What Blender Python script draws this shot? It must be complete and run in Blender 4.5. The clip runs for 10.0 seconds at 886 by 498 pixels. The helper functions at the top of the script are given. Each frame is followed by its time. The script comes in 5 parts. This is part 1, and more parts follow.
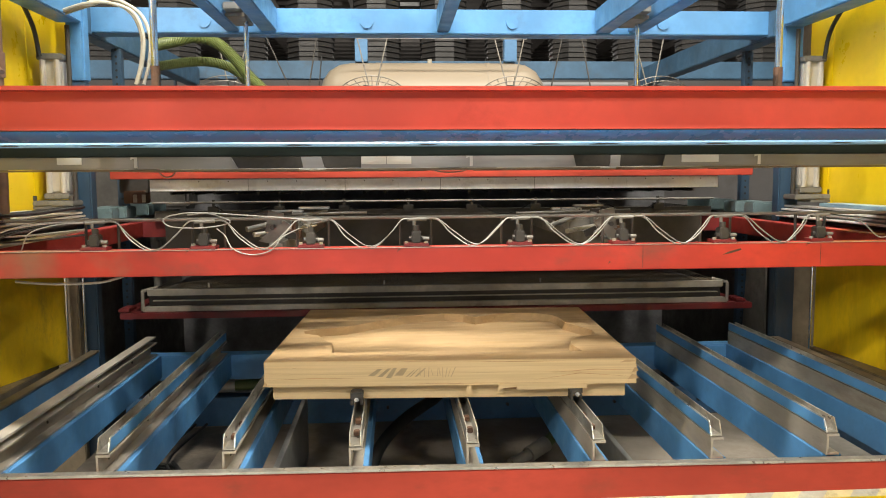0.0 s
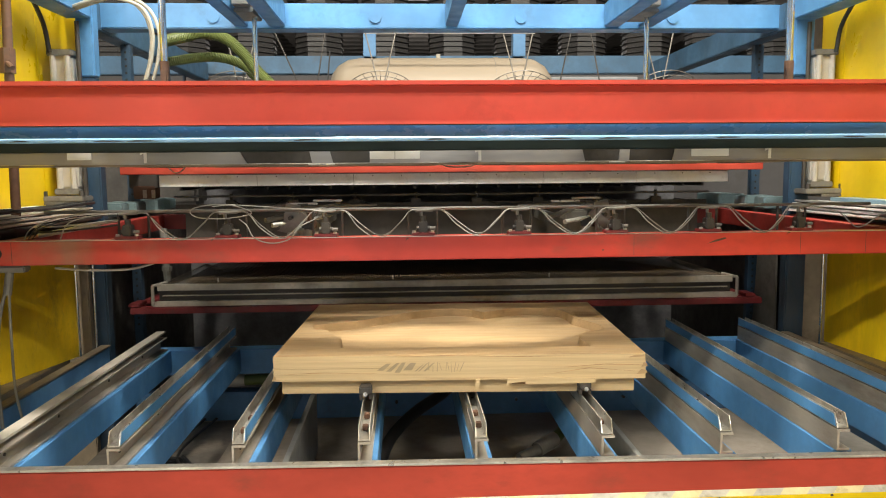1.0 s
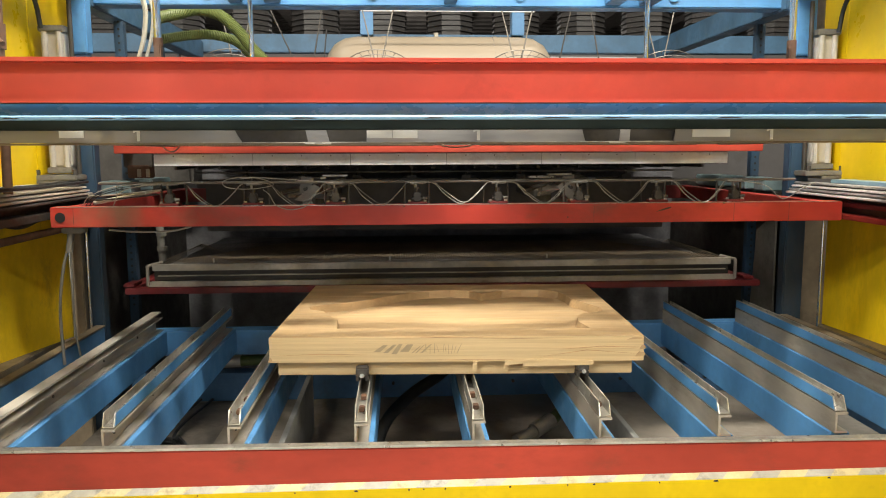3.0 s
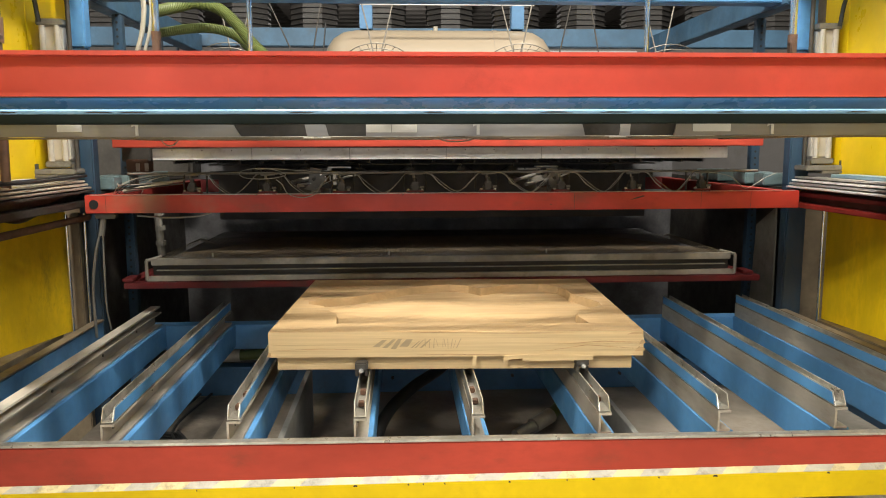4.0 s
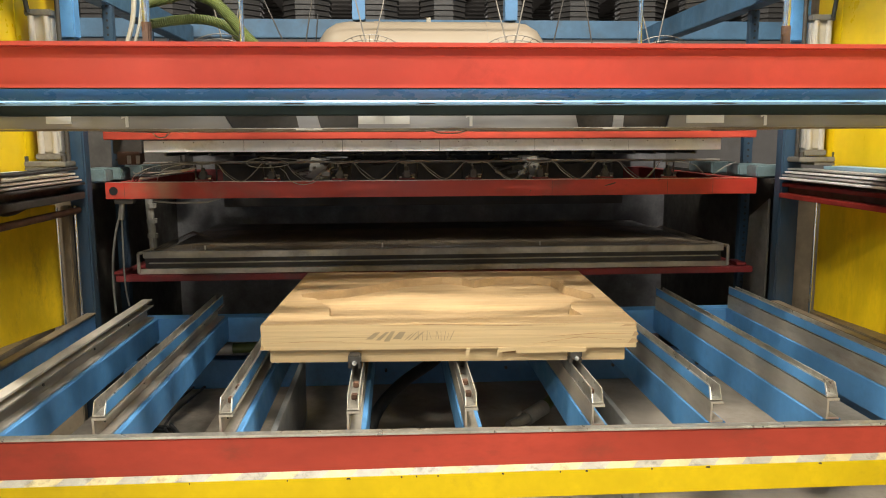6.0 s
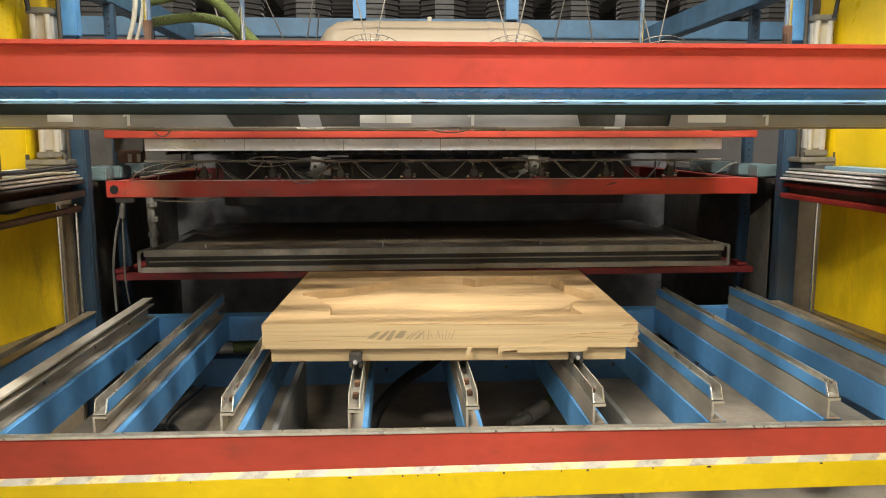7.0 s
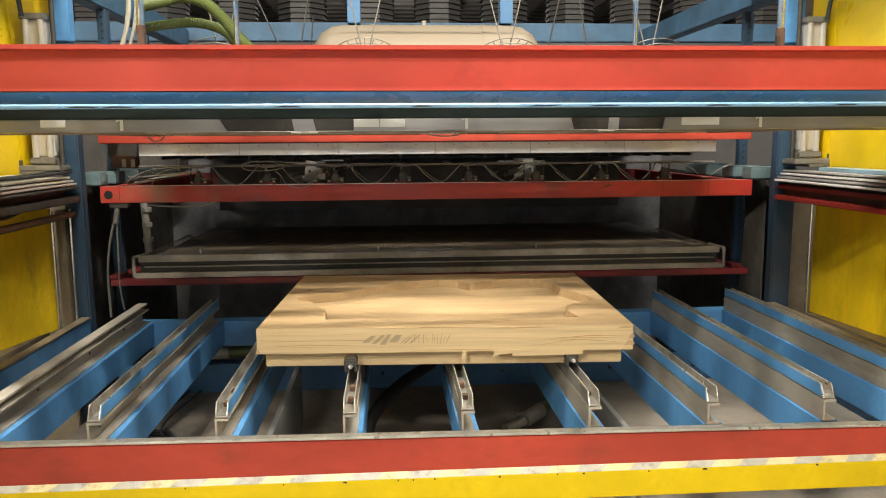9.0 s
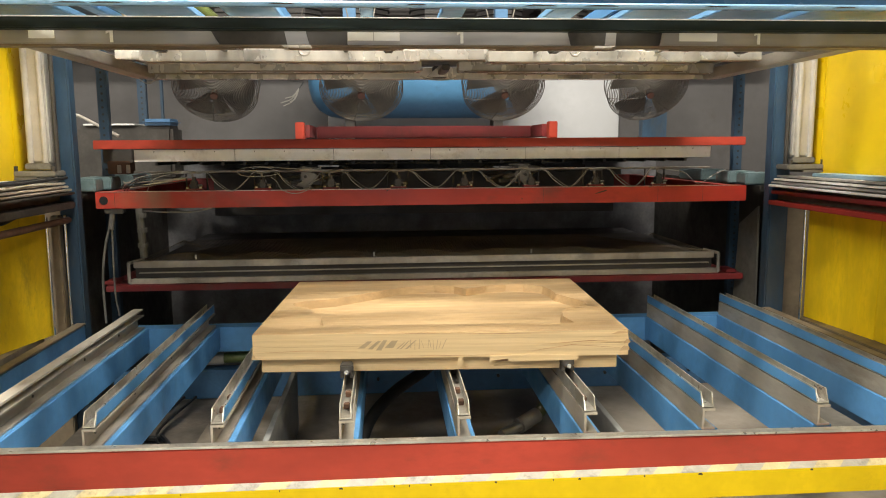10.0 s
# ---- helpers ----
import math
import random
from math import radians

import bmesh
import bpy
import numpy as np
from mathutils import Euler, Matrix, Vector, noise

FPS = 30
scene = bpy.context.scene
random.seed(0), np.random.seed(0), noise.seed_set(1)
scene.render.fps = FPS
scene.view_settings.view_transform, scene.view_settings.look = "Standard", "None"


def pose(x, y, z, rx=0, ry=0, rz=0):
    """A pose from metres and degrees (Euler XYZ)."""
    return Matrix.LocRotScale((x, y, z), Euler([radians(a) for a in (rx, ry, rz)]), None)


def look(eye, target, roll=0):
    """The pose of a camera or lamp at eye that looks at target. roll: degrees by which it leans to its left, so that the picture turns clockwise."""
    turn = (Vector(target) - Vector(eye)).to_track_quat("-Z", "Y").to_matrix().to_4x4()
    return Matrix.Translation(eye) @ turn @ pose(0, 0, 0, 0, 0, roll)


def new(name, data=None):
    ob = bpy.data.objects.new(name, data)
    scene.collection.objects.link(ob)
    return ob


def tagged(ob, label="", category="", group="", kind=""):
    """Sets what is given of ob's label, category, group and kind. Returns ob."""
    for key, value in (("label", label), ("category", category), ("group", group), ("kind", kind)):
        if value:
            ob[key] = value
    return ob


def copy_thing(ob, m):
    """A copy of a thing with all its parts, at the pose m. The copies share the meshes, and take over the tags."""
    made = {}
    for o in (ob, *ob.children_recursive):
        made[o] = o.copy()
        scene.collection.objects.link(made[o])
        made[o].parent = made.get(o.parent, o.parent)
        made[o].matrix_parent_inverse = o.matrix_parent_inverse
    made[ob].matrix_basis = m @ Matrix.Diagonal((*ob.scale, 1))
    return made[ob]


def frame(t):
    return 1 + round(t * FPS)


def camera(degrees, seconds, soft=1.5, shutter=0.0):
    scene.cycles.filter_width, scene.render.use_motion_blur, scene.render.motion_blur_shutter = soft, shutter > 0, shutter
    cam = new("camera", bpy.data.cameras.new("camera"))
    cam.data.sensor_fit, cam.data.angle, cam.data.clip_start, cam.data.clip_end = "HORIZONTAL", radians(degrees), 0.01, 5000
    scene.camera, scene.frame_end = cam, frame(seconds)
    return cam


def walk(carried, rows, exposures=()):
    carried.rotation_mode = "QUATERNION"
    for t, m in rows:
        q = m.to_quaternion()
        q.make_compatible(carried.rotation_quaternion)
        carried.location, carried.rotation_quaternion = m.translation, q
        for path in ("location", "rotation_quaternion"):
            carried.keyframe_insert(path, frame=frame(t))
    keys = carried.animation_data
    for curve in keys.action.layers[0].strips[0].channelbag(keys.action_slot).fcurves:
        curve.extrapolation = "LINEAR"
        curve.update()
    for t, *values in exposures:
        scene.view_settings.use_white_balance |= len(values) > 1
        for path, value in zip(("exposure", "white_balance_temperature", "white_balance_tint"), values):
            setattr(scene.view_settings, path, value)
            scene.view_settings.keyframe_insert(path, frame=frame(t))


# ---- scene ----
cam = camera(61.3, 10.0, soft=1.0)
PATH = [
    (0, (-0.201, 0.017, 1.586), (-0.077, 2.004, 1.393), -0.4),
    (0.5, (-0.203, 0.014, 1.585), (-0.091, 2.001, 1.388), -0.4),
    (1, (-0.201, 0.018, 1.584), (-0.1, 2.005, 1.379), -0.5),
    (1.5, (-0.204, 0.029, 1.582), (-0.105, 2.015, 1.367), -0.4),
    (2, (-0.201, 0.035, 1.582), (-0.101, 2.02, 1.351), -0.4),
    (2.5, (-0.202, 0.038, 1.58), (-0.095, 2.02, 1.336), -0.3),
    (4, (-0.203, 0.046, 1.581), (-0.092, 2.025, 1.311), -0.2),
    (4.5, (-0.203, 0.049, 1.578), (-0.087, 2.026, 1.304), -0.2),
    (5, (-0.2, 0.052, 1.577), (-0.079, 2.029, 1.299), -0.2),
    (5.5, (-0.198, 0.052, 1.579), (-0.072, 2.027, 1.294), -0.3),
    (7, (-0.205, 0.053, 1.579), (-0.077, 2.028, 1.287), -0.1),
    (7.5, (-0.202, 0.05, 1.578), (-0.076, 2.025, 1.291), -0.2),
    (8, (-0.202, 0.049, 1.578), (-0.073, 2.025, 1.294), -0.3),
    (8.5, (-0.203, 0.051, 1.578), (-0.07, 2.026, 1.295), -0.4),
    (9, (-0.199, 0.055, 1.578), (-0.062, 2.03, 1.296), -0.4),
    (9.5, (-0.202, 0.059, 1.577), (-0.058, 2.035, 1.299), -0.4),
    (10, (-0.201, 0.051, 1.581), (-0.051, 2.027, 1.312), -0.4),
]
walk(cam, [(t, look(eye, target, roll)) for t, eye, target, roll in PATH])

# ---- world and lights ----
world = bpy.data.worlds.new("hall")
scene.world = world
world.use_nodes = True
world.node_tree.nodes["Background"].inputs[0].default_value = (0.9, 0.95, 1.0, 1)
world.node_tree.nodes["Background"].inputs[1].default_value = 0.02
scene.view_settings.exposure = -0.04


def hall_lamp(x, y, z, sx, sy, watts, colour=(1.0, 0.945, 0.825)):
    """A tube fitting of the hall's ceiling, shining down."""
    data = bpy.data.lights.new("hall_lamp", "AREA")
    data.shape, data.size, data.size_y = "RECTANGLE", sx, sy
    data.energy, data.color = watts, colour
    ob = new("hall_lamp", data)
    ob.location = (x, y, z)
    return ob


for lx, ly, watts in ((-2.3, -1.8, 210), (0.9, -1.7, 95), (3.4, -3.5, 230), (-3.6, -3.6, 300), (-5.2, -3.4, 420), (-0.9, 1.7, 225), (1.3, 2.0, 240), (0.1, 2.0, 90), (0.1, 1.0, 60), (-2.2, 4.6, 25), (1.9, 4.7, 40)):
    hall_lamp(lx, ly, 4.7, 1.2, 0.28, watts)
# cool front fill, added in an assumed opening of the unseen south wall
front_fill = bpy.data.lights.new("front_fill_light", "AREA")
front_fill.shape, front_fill.size, front_fill.size_y, front_fill.energy, front_fill.color = "RECTANGLE", 3.1, 2.5, 50, (0.86, 0.93, 1.0)
fill_ob = new("front_fill_light", front_fill)
fill_ob.location, fill_ob.rotation_euler = (-1.0, -6.05, 1.3), (math.radians(90), 0, 0)
for lx, ly, watts in ((-4.0, 11.0, 110), (3.5, 10.0, 110), (0.0, 17.0, 150)):
    pendant = bpy.data.lights.new("pendant_lamp", "POINT")
    pendant.energy, pendant.shadow_soft_size, pendant.color = watts, 0.25, (1.0, 0.95, 0.87)
    new("pendant_lamp", pendant).location = (lx, ly, 3.9)


# ---- materials ----
def mat(name, base, rough=0.5, metal=0.0, var=0.15, scale=6.0, grime=0.0, grime_col=(0.05, 0.04, 0.03), bump=0.05, bump_scale=120.0,
        stretch=(1, 1, 1), spec=0.5, glow=0.0):
    """A painted, metal or wooden surface: base colour, two scales of variation, grime patches and a fine relief."""
    m = bpy.data.materials.new(name)
    m.use_nodes = True
    nt = m.node_tree
    n, l = nt.nodes, nt.links
    b = n["Principled BSDF"]
    co = n.new("ShaderNodeTexCoord")
    mp = n.new("ShaderNodeMapping")
    mp.inputs["Scale"].default_value = stretch
    l.new(co.outputs["Object"], mp.inputs["Vector"])

    def noi(sc, det=4.0, ro=0.6):
        t = n.new("ShaderNodeTexNoise")
        t.inputs["Scale"].default_value, t.inputs["Detail"].default_value, t.inputs["Roughness"].default_value = sc, det, ro
        l.new(mp.outputs["Vector"], t.inputs["Vector"])
        return t.outputs["Fac"]

    def ramp(src, a, bb, lo=0.0, hi=1.0):
        r = n.new("ShaderNodeMapRange")
        r.inputs["From Min"].default_value, r.inputs["From Max"].default_value = a, bb
        r.inputs["To Min"].default_value, r.inputs["To Max"].default_value = lo, hi
        l.new(src, r.inputs["Value"])
        return r.outputs["Result"]

    def mix(fac, c1, c2):
        x = n.new("ShaderNodeMix")
        x.data_type = "RGBA"
        l.new(fac, x.inputs["Factor"])
        for c, i in ((c1, 6), (c2, 7)):
            if isinstance(c, tuple):
                x.inputs[i].default_value = (*c, 1)
            else:
                l.new(c, x.inputs[i])
        return x.outputs[2]

    dark = tuple(max(0.0, c * (1 - 1.4 * var)) for c in base)
    lite = tuple(min(1.0, c * (1 + 0.9 * var)) for c in base)
    col = mix(ramp(noi(scale), 0.35, 0.65), dark, lite)
    col = mix(ramp(noi(scale * 9, 3.0), 0.42, 0.72, 0.0, 0.55), col, tuple(c * (1 - 1.2 * var) for c in base))
    if grime > 0:
        col = mix(ramp(noi(scale * 1.7, 7.0, 0.7), 0.62 - 0.25 * grime, 0.78 - 0.12 * grime, 0.0, min(1.0, 0.35 + grime)), col, grime_col)
    l.new(col, b.inputs["Base Color"])
    l.new(ramp(noi(scale * 3), 0.3, 0.7, max(0.03, rough - 0.1), min(1.0, rough + 0.12)), b.inputs["Roughness"])
    b.inputs["Metallic"].default_value = metal
    b.inputs["Specular IOR Level"].default_value = spec
    if bump > 0:
        bp = n.new("ShaderNodeBump")
        bp.inputs["Strength"].default_value, bp.inputs["Distance"].default_value = bump, 0.002
        l.new(noi(bump_scale, 3.0), bp.inputs["Height"])
        l.new(bp.outputs["Normal"], b.inputs["Normal"])
    if glow:
        b.inputs["Emission Strength"].default_value = glow
    return m


RED = mat("red_paint", (0.55, 0.072, 0.048), 0.45, var=0.1, scale=3, grime=0.14, grime_col=(0.25, 0.03, 0.02), spec=0.3)
CLAMP_RED = mat("scuffed_red_paint", (0.46, 0.038, 0.023), 0.45, var=0.2, scale=3, grime=0.32, grime_col=(0.14, 0.06, 0.04), stretch=(0.6, 2, 1))
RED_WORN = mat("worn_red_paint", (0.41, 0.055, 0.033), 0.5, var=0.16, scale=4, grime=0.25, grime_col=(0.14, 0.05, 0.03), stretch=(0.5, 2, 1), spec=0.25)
# Two darker reds for bars in shade; the shade is in the base colour.
RED_MID = mat("half_shaded_red_paint", (0.29, 0.03, 0.024), 0.5, var=0.18, scale=4, grime=0.3, grime_col=(0.08, 0.03, 0.025), spec=0.3)
RED_DARK = mat("shaded_red_paint", (0.17, 0.016, 0.016), 0.55, var=0.2, scale=4, grime=0.35)
BLUE = mat("blue_paint", (0.085, 0.25, 0.5), 0.4, var=0.12, scale=4, grime=0.15, grime_col=(0.06, 0.1, 0.15))
# Dark with grime and with the shade below the platen.
BLUE_DARK = mat("grimy_shaded_blue_paint", (0.024, 0.056, 0.098), 0.5, var=0.3, scale=3, grime=0.5, grime_col=(0.05, 0.056, 0.062), stretch=(1.5, 1.5, 0.6))
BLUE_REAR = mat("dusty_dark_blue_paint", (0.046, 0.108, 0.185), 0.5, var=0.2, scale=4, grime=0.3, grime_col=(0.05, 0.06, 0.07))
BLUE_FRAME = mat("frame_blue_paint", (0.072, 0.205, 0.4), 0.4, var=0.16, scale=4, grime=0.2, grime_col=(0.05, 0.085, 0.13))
BLUE_DULL = mat("dusty_blue_paint", (0.075, 0.19, 0.36), 0.5, var=0.18, scale=5, grime=0.3, grime_col=(0.08, 0.1, 0.12))
# Amber blotches imitate soft shadows and reflections besides stains.
YELLOW = mat("yellow_paint", (0.68, 0.46, 0.006), 0.34, var=0.08, scale=2.5, grime=0.14, grime_col=(0.35, 0.22, 0.02))
YELLOW_WORN = mat("worn_yellow_paint", (0.67, 0.48, 0.003), 0.5, var=0.08, scale=5, grime=0.12, grime_col=(0.4, 0.27, 0.02), spec=0.25)
STEEL = mat("mill_steel", (0.45, 0.41, 0.35), 0.45, 0.4, var=0.22, scale=5, grime=0.28, grime_col=(0.15, 0.115, 0.08), stretch=(1, 0.3, 1))
STEEL_PALE = mat("rubbed_pale_steel", (0.52, 0.48, 0.41), 0.5, 0.25, var=0.18, scale=5, grime=0.2, grime_col=(0.2, 0.16, 0.11), stretch=(1, 0.4, 1))
STEEL_EDGE = mat("bare_steel_edge", (0.55, 0.53, 0.48), 0.35, 0.7, var=0.2, scale=12, grime=0.2)
# Broad stretched tone patches imitate reflections on the sheet.
STAINLESS = mat("stainless_sheet", (0.4, 0.39, 0.385), 0.4, 0.35, var=0.3, scale=1.4, grime=0.12, grime_col=(0.3, 0.26, 0.2), bump=0.03, stretch=(0.4, 3, 3))
# Pale base and dark patches mix stains with lit and shaded stretches.
STAINED_RAIL = mat("stained_shaded_stainless", (0.66, 0.62, 0.54), 0.28, 0.4, var=0.35, scale=2.2, grime=0.4, grime_col=(0.09, 0.075, 0.06), bump=0.03, stretch=(1, 0.6, 0.6))
BLUE_PALE = mat("pale_blue_paint", (0.2, 0.42, 0.68), 0.4, var=0.1, scale=4, grime=0.12, grime_col=(0.1, 0.18, 0.28))
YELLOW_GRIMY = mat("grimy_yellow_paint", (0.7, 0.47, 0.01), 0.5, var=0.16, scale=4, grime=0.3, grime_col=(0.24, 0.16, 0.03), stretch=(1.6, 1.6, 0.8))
YELLOW_DIRTY = mat("dirty_yellow_paint", (0.8, 0.54, 0.008), 0.45, var=0.12, scale=4, grime=0.12, grime_col=(0.3, 0.2, 0.03), stretch=(2.2, 2.2, 0.7))
ALU = mat("aluminium_plate", (0.8, 0.8, 0.79), 0.45, 0.25, var=0.08, scale=6, grime=0.18, grime_col=(0.3, 0.25, 0.18))
TAN_STEEL = mat("tarnished_steel", (0.24, 0.19, 0.13), 0.5, 0.5, var=0.2, scale=5, grime=0.3)
DARK_STEEL = mat("dark_steel", (0.068, 0.062, 0.055), 0.5, 0.4, var=0.25, scale=6, grime=0.25)
GREY_STEEL = mat("grey_steel", (0.2, 0.19, 0.17), 0.5, 0.3, var=0.2, scale=5, grime=0.3)
BROWN_PLATE = mat("brown_grey_plate", (0.072, 0.063, 0.055), 0.55, 0.2, var=0.2, scale=4, grime=0.25)
RIB_GREY = mat("pale_grey_paint", (0.36, 0.36, 0.34), 0.55, 0.1, var=0.15, scale=4, grime=0.3)
FAN_BLADE = mat("dusty_fan_blade", (0.15, 0.135, 0.115), 0.6, 0.1, var=0.15, scale=6, grime=0.3, grime_col=(0.12, 0.1, 0.08))
FAN_WIRE = mat("dull_fan_wire", (0.19, 0.172, 0.148), 0.5, 0.4, var=0.2, scale=8, grime=0.3)
GREEN_BEAM = mat("dark_green_paint", (0.014, 0.024, 0.022), 0.55, var=0.15, scale=4, spec=0.2)
CHROME = mat("chrome_rod", (0.72, 0.73, 0.75), 0.14, 0.92, var=0.03, bump=0)
WOOD = mat("pale_wood_board", (0.44, 0.3, 0.155), 0.6, var=0.16, scale=3, grime=0.12, grime_col=(0.5, 0.3, 0.12), stretch=(0.6, 5, 5), bump=0.08)
WOOD_EDGE = mat("laminated_wood_edge", (0.56, 0.42, 0.235), 0.7, var=0.1, scale=4, grime=0.1, grime_col=(0.45, 0.28, 0.12), stretch=(0.5, 3, 40), bump=0.15, bump_scale=60)
WOOD_SCAR = mat("splintered_wood", (0.42, 0.24, 0.11), 0.8, var=0.3, scale=20, stretch=(1, 1, 4), bump=0.4)
PENCIL = mat("grey_scribble", (0.36, 0.28, 0.17), 0.8, var=0.2, bump=0)
RUBBER = mat("black_rubber", (0.018, 0.018, 0.018), 0.5, var=0.2)
CABLE = mat("pale_cable", (0.29, 0.28, 0.25), 0.45, var=0.1, grime=0.2)
CREAM = mat("cream_hose", (0.37, 0.34, 0.275), 0.5, var=0.12, scale=20, grime=0.2)
GREEN_HOSE = mat("green_hose", (0.125, 0.155, 0.045), 0.45, var=0.15, scale=10, grime=0.2)
WHITE = mat("white_label", (0.82, 0.82, 0.8), 0.5, var=0.03, bump=0)
CYL_WHITE = mat("anodised_cylinder", (0.46, 0.43, 0.38), 0.4, 0.2, var=0.1, scale=8, grime=0.2, grime_col=(0.3, 0.26, 0.2))
LIGHT_BLUE = mat("pale_blue_metal", (0.25, 0.38, 0.47), 0.4, 0.3, var=0.12, grime=0.25)
TEAL = mat("grey_green_paint", (0.15, 0.22, 0.235), 0.5, var=0.15, grime=0.25)
CONCRETE = mat("concrete", (0.26, 0.24, 0.21), 0.75, var=0.2, scale=2.5, grime=0.35, grime_col=(0.1, 0.085, 0.07), bump=0.2)
DECK = mat("dusty_steel_deck", (0.27, 0.23, 0.185), 0.7, var=0.2, scale=3, grime=0.35, grime_col=(0.12, 0.09, 0.07))
# Stained deck, darkened to pass for the shadowed gap between outer rails.
DECK_SHADED = mat("stained_shaded_deck", (0.15, 0.128, 0.104), 0.5, var=0.3, scale=5, grime=0.4, grime_col=(0.045, 0.038, 0.032))
WALL_WHITE = mat("white_wall", (0.42, 0.42, 0.43), 0.7, var=0.06, scale=2, grime=0.12, grime_col=(0.4, 0.38, 0.36))
WALL_GREY = mat("grey_wall", (0.082, 0.077, 0.077), 0.75, var=0.1, scale=2, grime=0.2)
DUCT = mat("dusty_duct", (0.048, 0.045, 0.044), 0.5, 0.2, var=0.2, scale=3, grime=0.3)
ROOF = mat("roof_deck", (0.13, 0.118, 0.11), 0.7, var=0.2, scale=2, grime=0.2)
# Soot, made lighter and bluish to carry a veil of glare.
BLACK_BOX = mat("haze_lifted_soot", (0.155, 0.153, 0.162), 0.7, var=0.3)
COPPER = mat("rust_brown_pipe", (0.12, 0.06, 0.035), 0.6, 0.2, var=0.25, scale=8, grime=0.3)
ORANGE = mat("orange_motor", (0.2, 0.1, 0.07), 0.5, var=0.15)
GREY_STRIPE = mat("grey_stripe", (0.37, 0.35, 0.29), 0.5, var=0.15, scale=15, grime=0.3)
CREAM_STRIPE = mat("faded_yellow_stripe", (0.54, 0.45, 0.24), 0.5, var=0.15, scale=15, grime=0.3)

# Glossy blue made paler to carry the lip's reflected highlight.
BLUE_SHEEN = mat("highlight_blue_paint", (0.25, 0.47, 0.75), 0.2, var=0.2, scale=2, grime=0.15, grime_col=(0.1, 0.2, 0.34), bump=0.02, stretch=(1, 3, 3), spec=0.8)
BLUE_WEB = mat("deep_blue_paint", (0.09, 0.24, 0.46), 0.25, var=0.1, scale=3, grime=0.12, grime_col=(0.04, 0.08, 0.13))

# Paint rubbed through to tan primer near one end of the clamp frame's front beam.
_n, _l = CLAMP_RED.node_tree.nodes, CLAMP_RED.node_tree.links
_co, _sx, _nz = _n.new("ShaderNodeTexCoord"), _n.new("ShaderNodeSeparateXYZ"), _n.new("ShaderNodeTexNoise")
_nz.inputs["Scale"].default_value, _nz.inputs["Detail"].default_value = 5.0, 5.0
_l.new(_co.outputs["Object"], _sx.inputs[0])
_l.new(_co.outputs["Object"], _nz.inputs["Vector"])
_far = _n.new("ShaderNodeMath")
_far.operation, _far.inputs[1].default_value = "ADD", 1.2
_l.new(_sx.outputs["X"], _far.inputs[0])
_abs = _n.new("ShaderNodeMath")
_abs.operation = "ABSOLUTE"
_l.new(_far.outputs[0], _abs.inputs[0])
_sum = _n.new("ShaderNodeMath")
_sum.operation = "SUBTRACT"
_l.new(_nz.outputs["Fac"], _sum.inputs[0])
_l.new(_abs.outputs[0], _sum.inputs[1])
_rng, _mx = _n.new("ShaderNodeMapRange"), _n.new("ShaderNodeMix")
_rng.inputs["From Min"].default_value, _rng.inputs["From Max"].default_value, _rng.inputs["To Max"].default_value = 0.3, 0.52, 0.75
_mx.data_type = "RGBA"
_l.new(_sum.outputs[0], _rng.inputs["Value"])
_l.new(_rng.outputs["Result"], _mx.inputs["Factor"])
_l.new(_n["Principled BSDF"].inputs["Base Color"].links[0].from_socket, _mx.inputs[6])
_mx.inputs[7].default_value = (0.24, 0.135, 0.085, 1)
_l.new(_mx.outputs[2], _n["Principled BSDF"].inputs["Base Color"])

# The tank: blue paint under a felt of pale dust on its upper side.
TANK = mat("dusty_tank", (0.07, 0.2, 0.36), 0.45, var=0.12, scale=3, grime=0.1)
_n, _l = TANK.node_tree.nodes, TANK.node_tree.links
_geo, _sep, _rng, _mx = _n.new("ShaderNodeNewGeometry"), _n.new("ShaderNodeSeparateXYZ"), _n.new("ShaderNodeMapRange"), _n.new("ShaderNodeMix")
_mx.data_type = "RGBA"
_l.new(_geo.outputs["Normal"], _sep.inputs[0])
_l.new(_sep.outputs["Z"], _rng.inputs["Value"])
_rng.inputs["From Min"].default_value, _rng.inputs["From Max"].default_value = -0.05, 0.2
_src = _n["Principled BSDF"].inputs["Base Color"].links[0].from_socket
_l.new(_rng.outputs["Result"], _mx.inputs["Factor"])
_l.new(_src, _mx.inputs[6])
_mx.inputs[7].default_value = (0.27, 0.22, 0.16, 1)
_l.new(_mx.outputs[2], _n["Principled BSDF"].inputs["Base Color"])


# ---- mesh helpers ----
ORIGIN = {}


def thing(name, at, label, category, group="", kind=""):
    ob = new(name)
    ob.location = at
    ob.empty_display_size = 0.1
    ORIGIN[ob] = Vector(at)
    return tagged(ob, label, category, group, kind)


def part(name, bm, material, parent=None, label="", smooth=False):
    """Links a bmesh, built in world space, as one mesh object under a thing or part."""
    base = ORIGIN[parent] if parent else Vector()
    bmesh.ops.translate(bm, vec=-base, verts=bm.verts)
    me = bpy.data.meshes.new(name)
    bm.to_mesh(me)
    bm.free()
    me.materials.append(material)
    if smooth:
        me.shade_smooth()
        me.set_sharp_from_angle(angle=radians(40))
    ob = new(name, me)
    ORIGIN[ob] = base
    if parent:
        ob.parent = parent
    return tagged(ob, label)


def solo(name, bm, material, label, category, at=None, group="", kind="", smooth=False):
    """A thing that is one mesh, with its origin at at."""
    ob = part(name, bm, material, None, "", smooth)
    if at is not None:
        ob.data.transform(Matrix.Translation(-Vector(at)))
        ob.location = at
        ORIGIN[ob] = Vector(at)
    return tagged(ob, label, category, group, kind)


